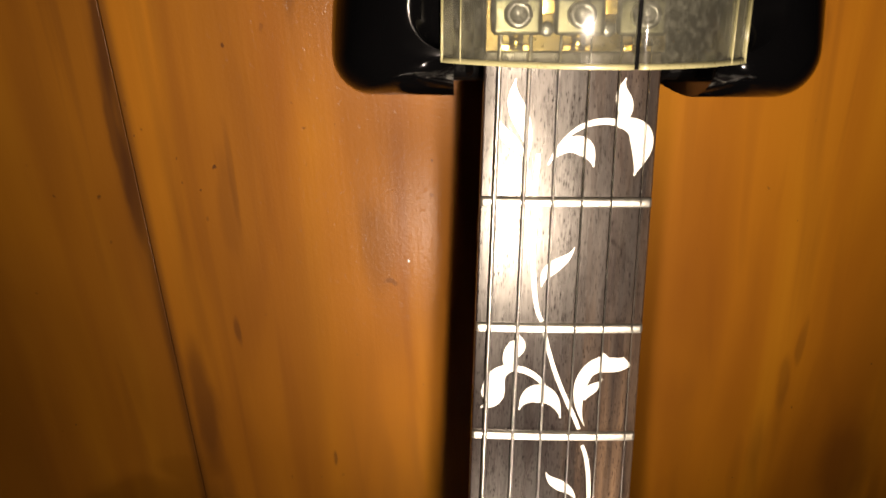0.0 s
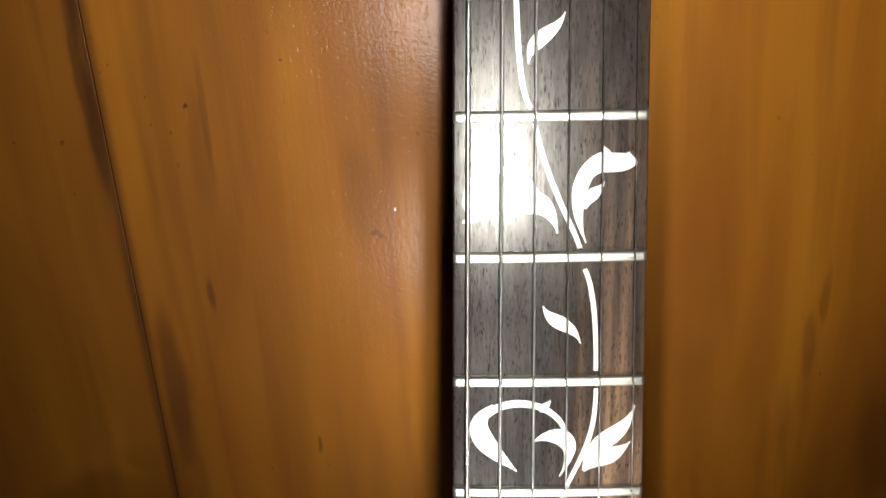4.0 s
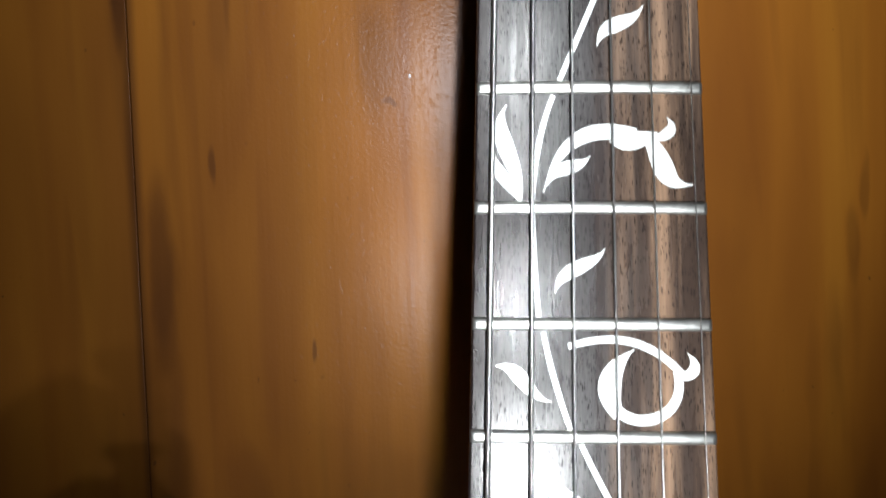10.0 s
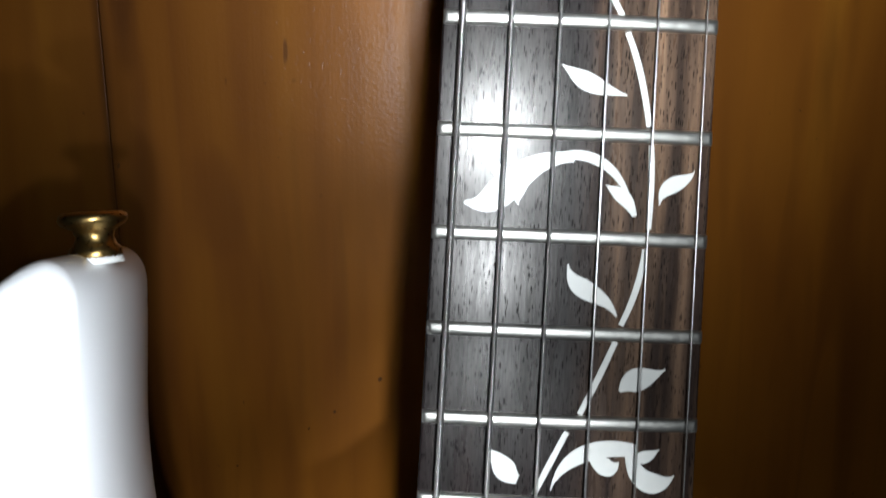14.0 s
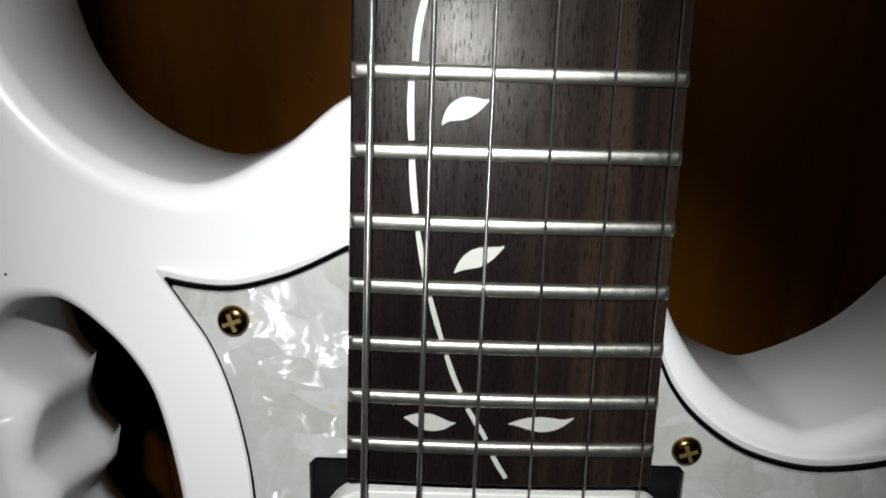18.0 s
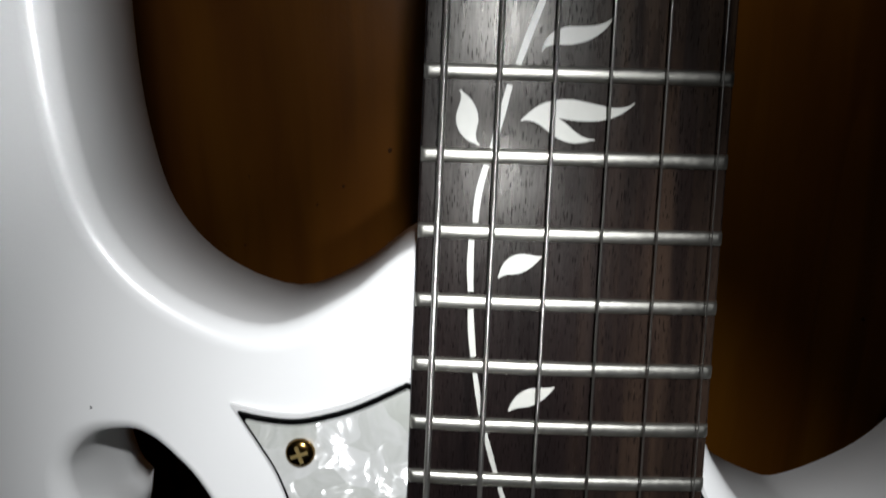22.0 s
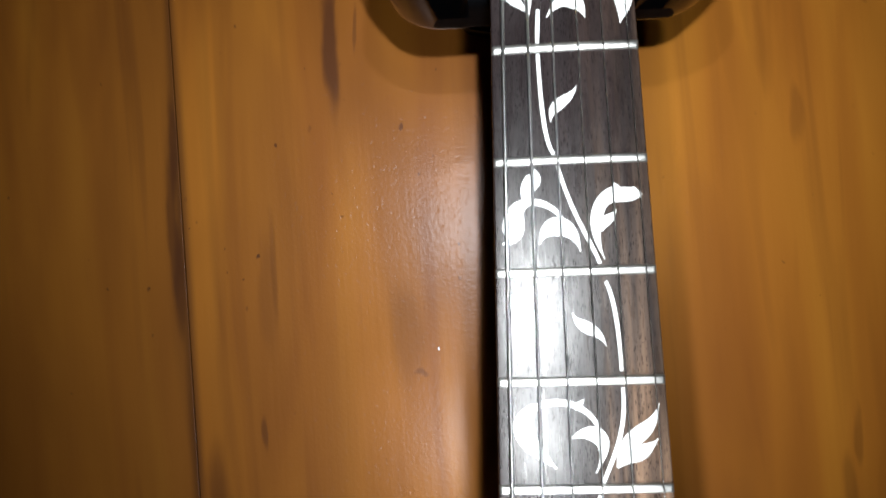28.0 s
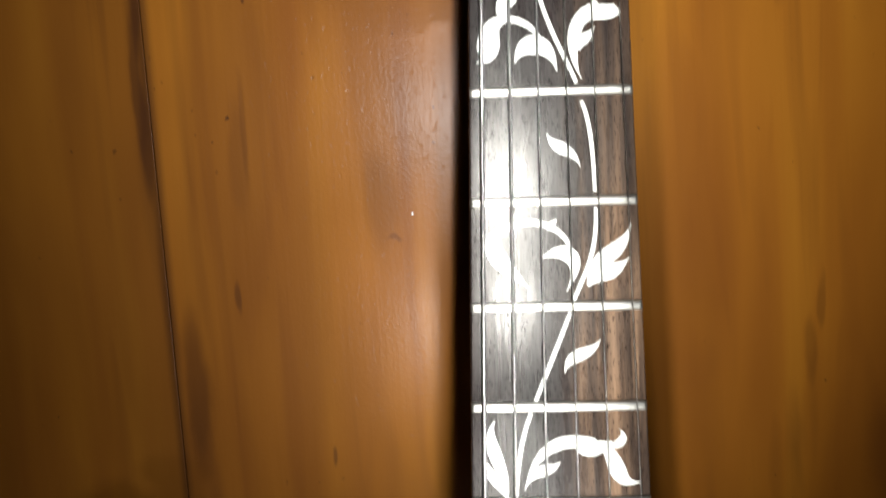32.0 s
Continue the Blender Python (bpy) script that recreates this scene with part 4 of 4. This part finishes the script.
# neck pickup
well = [Vector(q) for q in ((-36.1, -492), (36.1, -492), (36.1, -529), (-36.1, -529))]
pickup = part("pickup_ring", slab([well], 0.0066, 0.0077), MATTBLACK, guitar, "white humbucker pickup with gold pole screws")


def pill(z, r, w):
    pts = []
    for i in range(13):
        a = math.pi / 2 + math.pi * i / 12
        pts.append(Vector((-w + r * math.cos(a), z + r * math.sin(a))))
    for i in range(13):
        a = -math.pi / 2 + math.pi * i / 12
        pts.append(Vector((w + r * math.cos(a), z + r * math.sin(a))))
    return pts


for z, poles in ((-506.1, True), (-525.0, False)):
    coil = part("bobbin", slab([pill(z, 9.2, 24.6)], 0.0018, 0.0066), COVER, pickup, "cream-white coil cover")
    soften(coil, 0.0008, 3)
    for i in range(6):
        x = 0.35 + (i / 2.5 - 1) * 25.9
        if poles:
            part("pole_screw", lathe(((2.5, -0.6), (2.5, 0.3), (2.3, 0.5), (2.05, 0.5), (1.85, 0.1), (1.7, 0.25), (1.3, 0.45), (0.7, 0.55), (0.1, 0.56)), Matrix.Translation((x / 1000, 0.0018, z / 1000)) @ FRONT, 20), POLE, coil)
        else:
            part("pole_piece", lathe(((2.4, -0.6), (2.4, 0.1), (0.1, 0.12)), Matrix.Translation((x / 1000, 0.0018, z / 1000)) @ FRONT, 16), GOLD, coil)
    for x in (-20.3, 21.3):
        part("peg_hole", lathe(((0.75, -0.5), (0.75, 0.06), (0.1, 0.06)), Matrix.Translation((x / 1000, 0.0018, z / 1000)) @ FRONT, 12), GREYPLY, coil)

bridge = part("bridge", box(-0.036, 0.036, -0.0075, 0.0075, -0.690, -0.643), DARKGOLD, guitar, "gold bridge block")
soften(bridge, 0.002)

# ---------------------------------------------------------------- the wall hanger that holds the head
hanger = new("guitar_hanger")
hanger.matrix_world = G
tagged(hanger, "glossy black wall hanger with a clear plastic front over the headstock", "hanger")


def rounded(x0, x1, z0, z1, radii):
    """A rectangle in the x-z plane with its own radius at each corner: low left, low right, top right, top left."""
    pts = []
    for i, (cx, cz, r) in enumerate(((x0, z0, radii[0]), (x1, z0, radii[1]), (x1, z1, radii[2]), (x0, z1, radii[3]))):
        mx, mz = cx + (r if cx == x0 else -r), cz + (r if cz == z0 else -r)
        pts += [Vector((mx + r * math.cos(a), mz + r * math.sin(a))) for a in (math.pi + i * math.pi / 2 + math.pi / 2 * j / 7 for j in range(8))]
    return pts


def cushion(loop, y0, y1, r0, r1, hinge=None):
    """A solid from y0 to y1, in mm, whose front and back edges are rounded with radii r0 and r1; it narrows forwards to the line x = hinge."""
    bm, rings = bmesh.new(), []
    rings = [(y0 + r0 * (1 - math.sin(math.pi / 2 * (1 - j / 6))), r0 * (1 - math.cos(math.pi / 2 * (1 - j / 6)))) for j in range(7)]
    rings += [(y0 + r0 + (y1 - r1 - y0 - r0) * j / 8, 0) for j in range(1, 8)]
    rings += [(y1 - r1 * (1 - math.sin(math.pi / 2 * j / 6)), r1 * (1 - math.cos(math.pi / 2 * j / 6))) for j in range(7)]
    vs = []
    for y, d in rings:
        u = (y - y0) / (y1 - y0)
        f = 1 if hinge is None else 0.68 + 0.32 * math.sin(math.pi / 2 * u / 0.62) if u < 0.62 else 1 - 0.25 * ((u - 0.62) / 0.38) ** 2
        vs.append([bm.verts.new(((q.x if hinge is None else hinge + (q.x - hinge) * f) / 1000, y / 1000, q.y / 1000)) for q in inset(loop, d)])
    n = len(loop)
    for a, b in zip(vs, vs[1:]):
        for i in range(n):
            bm.faces.new((a[i], a[(i + 1) % n], b[(i + 1) % n], b[i]))
    bm.faces.new(vs[0])
    bm.faces.new(vs[-1])
    return bm


for x0, x1 in ((-46, -23.5), (23.5, 47)):
    part("inner_block", cushion(rounded(x0, x1, -7.2, 66, (2, 2, 6, 6)), 9, 45.0, 6, 3.0), DEEPBLACK, hanger)
part("shell", cushion(rounded(-44, 46, -9.0, 64, (5, 5, 20, 20)), 20, 45.4, 9, 3.0), DEEPBLACK, hanger, "black glossy moulded shell")


def pad_mesh(side, front, wide):
    """One rounded side of the housing: an upright ridge in front, sloping in to the doors and rolling round to the outer wall."""
    bm, rings = bmesh.new(), []
    steps = [(-18.63 + 0.404 * (front - 1.87 - w), w) for w in (29.2 + (front - 31.07) * j / 4 for j in range(4))]
    steps += [(-19 + 5 * (1 - math.cos(radians(a))), front - 5 * math.sin(radians(a))) for a in (22, 17, 13, 9, 6, 3)]
    steps += [(-19 + 27 * (1 - math.cos(math.pi / 2 * j / 10)), front + (wide - front) * math.sin(math.pi / 2 * j / 10)) for j in range(11)]
    steps += [(8 + 34 * j / 6, wide - 1.5 * (j / 6) ** 2) for j in range(1, 7)] + [(44.8, wide - 3.0), (46, wide - 5.0)]
    for i, (y, w) in enumerate(steps):
        low = 1.2 if i < 11 else -10.3 + (13 * (1 - math.sqrt(max(0, 1 - ((5 - y) / 24.2) ** 2))) if y < 5 else 2.3 * ((y - 5) / 41) ** 2)
        r = min(w - 28.9, 9 + 5 * min(1, max(0, (y + 5) / 40)))
        q = [(28.5, low)] + [(w - r + r * math.sin(a), low + r - r * math.cos(a)) for a in (math.pi / 2 * j / 10 for j in range(11))]
        q += [(31 + (w - 31) * (1 - 0.8 * max(0, z / 70) ** 1.9), z) for z in (low + r + (70 - low - r) * j / 14 for j in range(1, 15))] + [(28.5, 70.0)]
        rings.append([bm.verts.new((side * x / 1000, y / 1000, z / 1000)) for x, z in q])
    for a, b in zip(rings, rings[1:]):
        for j in range(len(a)):
            bm.faces.new((a[j], a[(j + 1) % len(a)], b[(j + 1) % len(a)], b[j]))
    bm.faces.new(rings[0])
    bm.faces.new(rings[-1])
    return bm


for side, front, wide in ((-1, 38.7, 58.5), (1, 41.8, 57.5)):
    pad = part("side_pad", pad_mesh(side, front, wide), BLACK, hanger, "rounded black side")
    for plate in pad.data.polygons:
        plate.use_smooth = len(plate.vertices) == 4 and abs(plate.normal.x) < 0.9999
part("arm", rod((0, 0.044, 0.052), (0, 0.174, 0.068), 0.011, 20), BLACK, hanger)
part("wall_plate", slab([spline([(-30, 48), (30, 48), (35, 75), (30, 105), (-30, 105), (-35, 75)], 4)], 0.168, 0.1765), BLACK, hanger)


def door(x0, x1):
    """One curved clear leaf of the front cover."""
    bm = bmesh.new()
    rows = []
    for i in range(13):
        x = x0 + (x1 - x0) * i / 12
        y = -41 + 21 * (x / 33) ** 2
        top = 12 + 50 * math.sqrt(1 - (x / 33.5) ** 2)
        rows.append([bm.verts.new((x / 1000, (y + d) / 1000, z / 1000)) for d, z in ((0, -0.8), (0, top), (2.2, top), (2.2, -0.8))])
    for a, b in zip(rows, rows[1:]):
        for j in range(4):
            bm.faces.new((a[j], a[(j + 1) % 4], b[(j + 1) % 4], b[j]))
    bm.faces.new(rows[0])
    bm.faces.new(rows[-1])
    return bm


def rim_mesh(x0, x1):
    bm = bmesh.new()
    rows = []
    for i in range(13):
        x = x0 + (x1 - x0) * i / 12
        y = -41 + 21 * (x / 33) ** 2
        rows.append([bm.verts.new((x / 1000, (y + d) / 1000, z / 1000)) for d, z in ((-0.1, -0.9), (-0.1, 0.1), (2.3, 0.1), (2.3, -0.9))])
    for a, b in zip(rows, rows[1:]):
        for j in range(4):
            bm.faces.new((a[j], a[(j + 1) % 4], b[(j + 1) % 4], b[j]))
    bm.faces.new(rows[0])
    bm.faces.new(rows[-1])
    return bm


for x0, x1 in ((-31, 5.2), (6.2, 33)):
    leaf = part("clear_door", door(x0, x1), CLEAR, hanger, "yellow-tinted clear plastic door")
    leaf.visible_shadow = False
    rim = part("door_rim", rim_mesh(x0, x1), RIM, hanger, "frosted yellowed edge of the door")

# the doors' frosted upright edges and the dark strip between the two leaves
for x, wide in ((-31.0, 0.5), (-27.2, 0.25), (33.0, 0.5), (28.4, 0.25)):
    y = -41 + 21 * (x / 33) ** 2
    part("door_edge", box((x - wide / 2) / 1000, (x + wide / 2) / 1000, (y - 0.2) / 1000, (y + 2.5) / 1000, -0.0008, 0.013), RIM, hanger, "frosted upright edge of the door")
part("door_gap_strip", box(0.0054, 0.0060, -0.0402, -0.0386, -0.0008, 0.0600), DEEPBLACK, hanger, "black strip between the two doors")
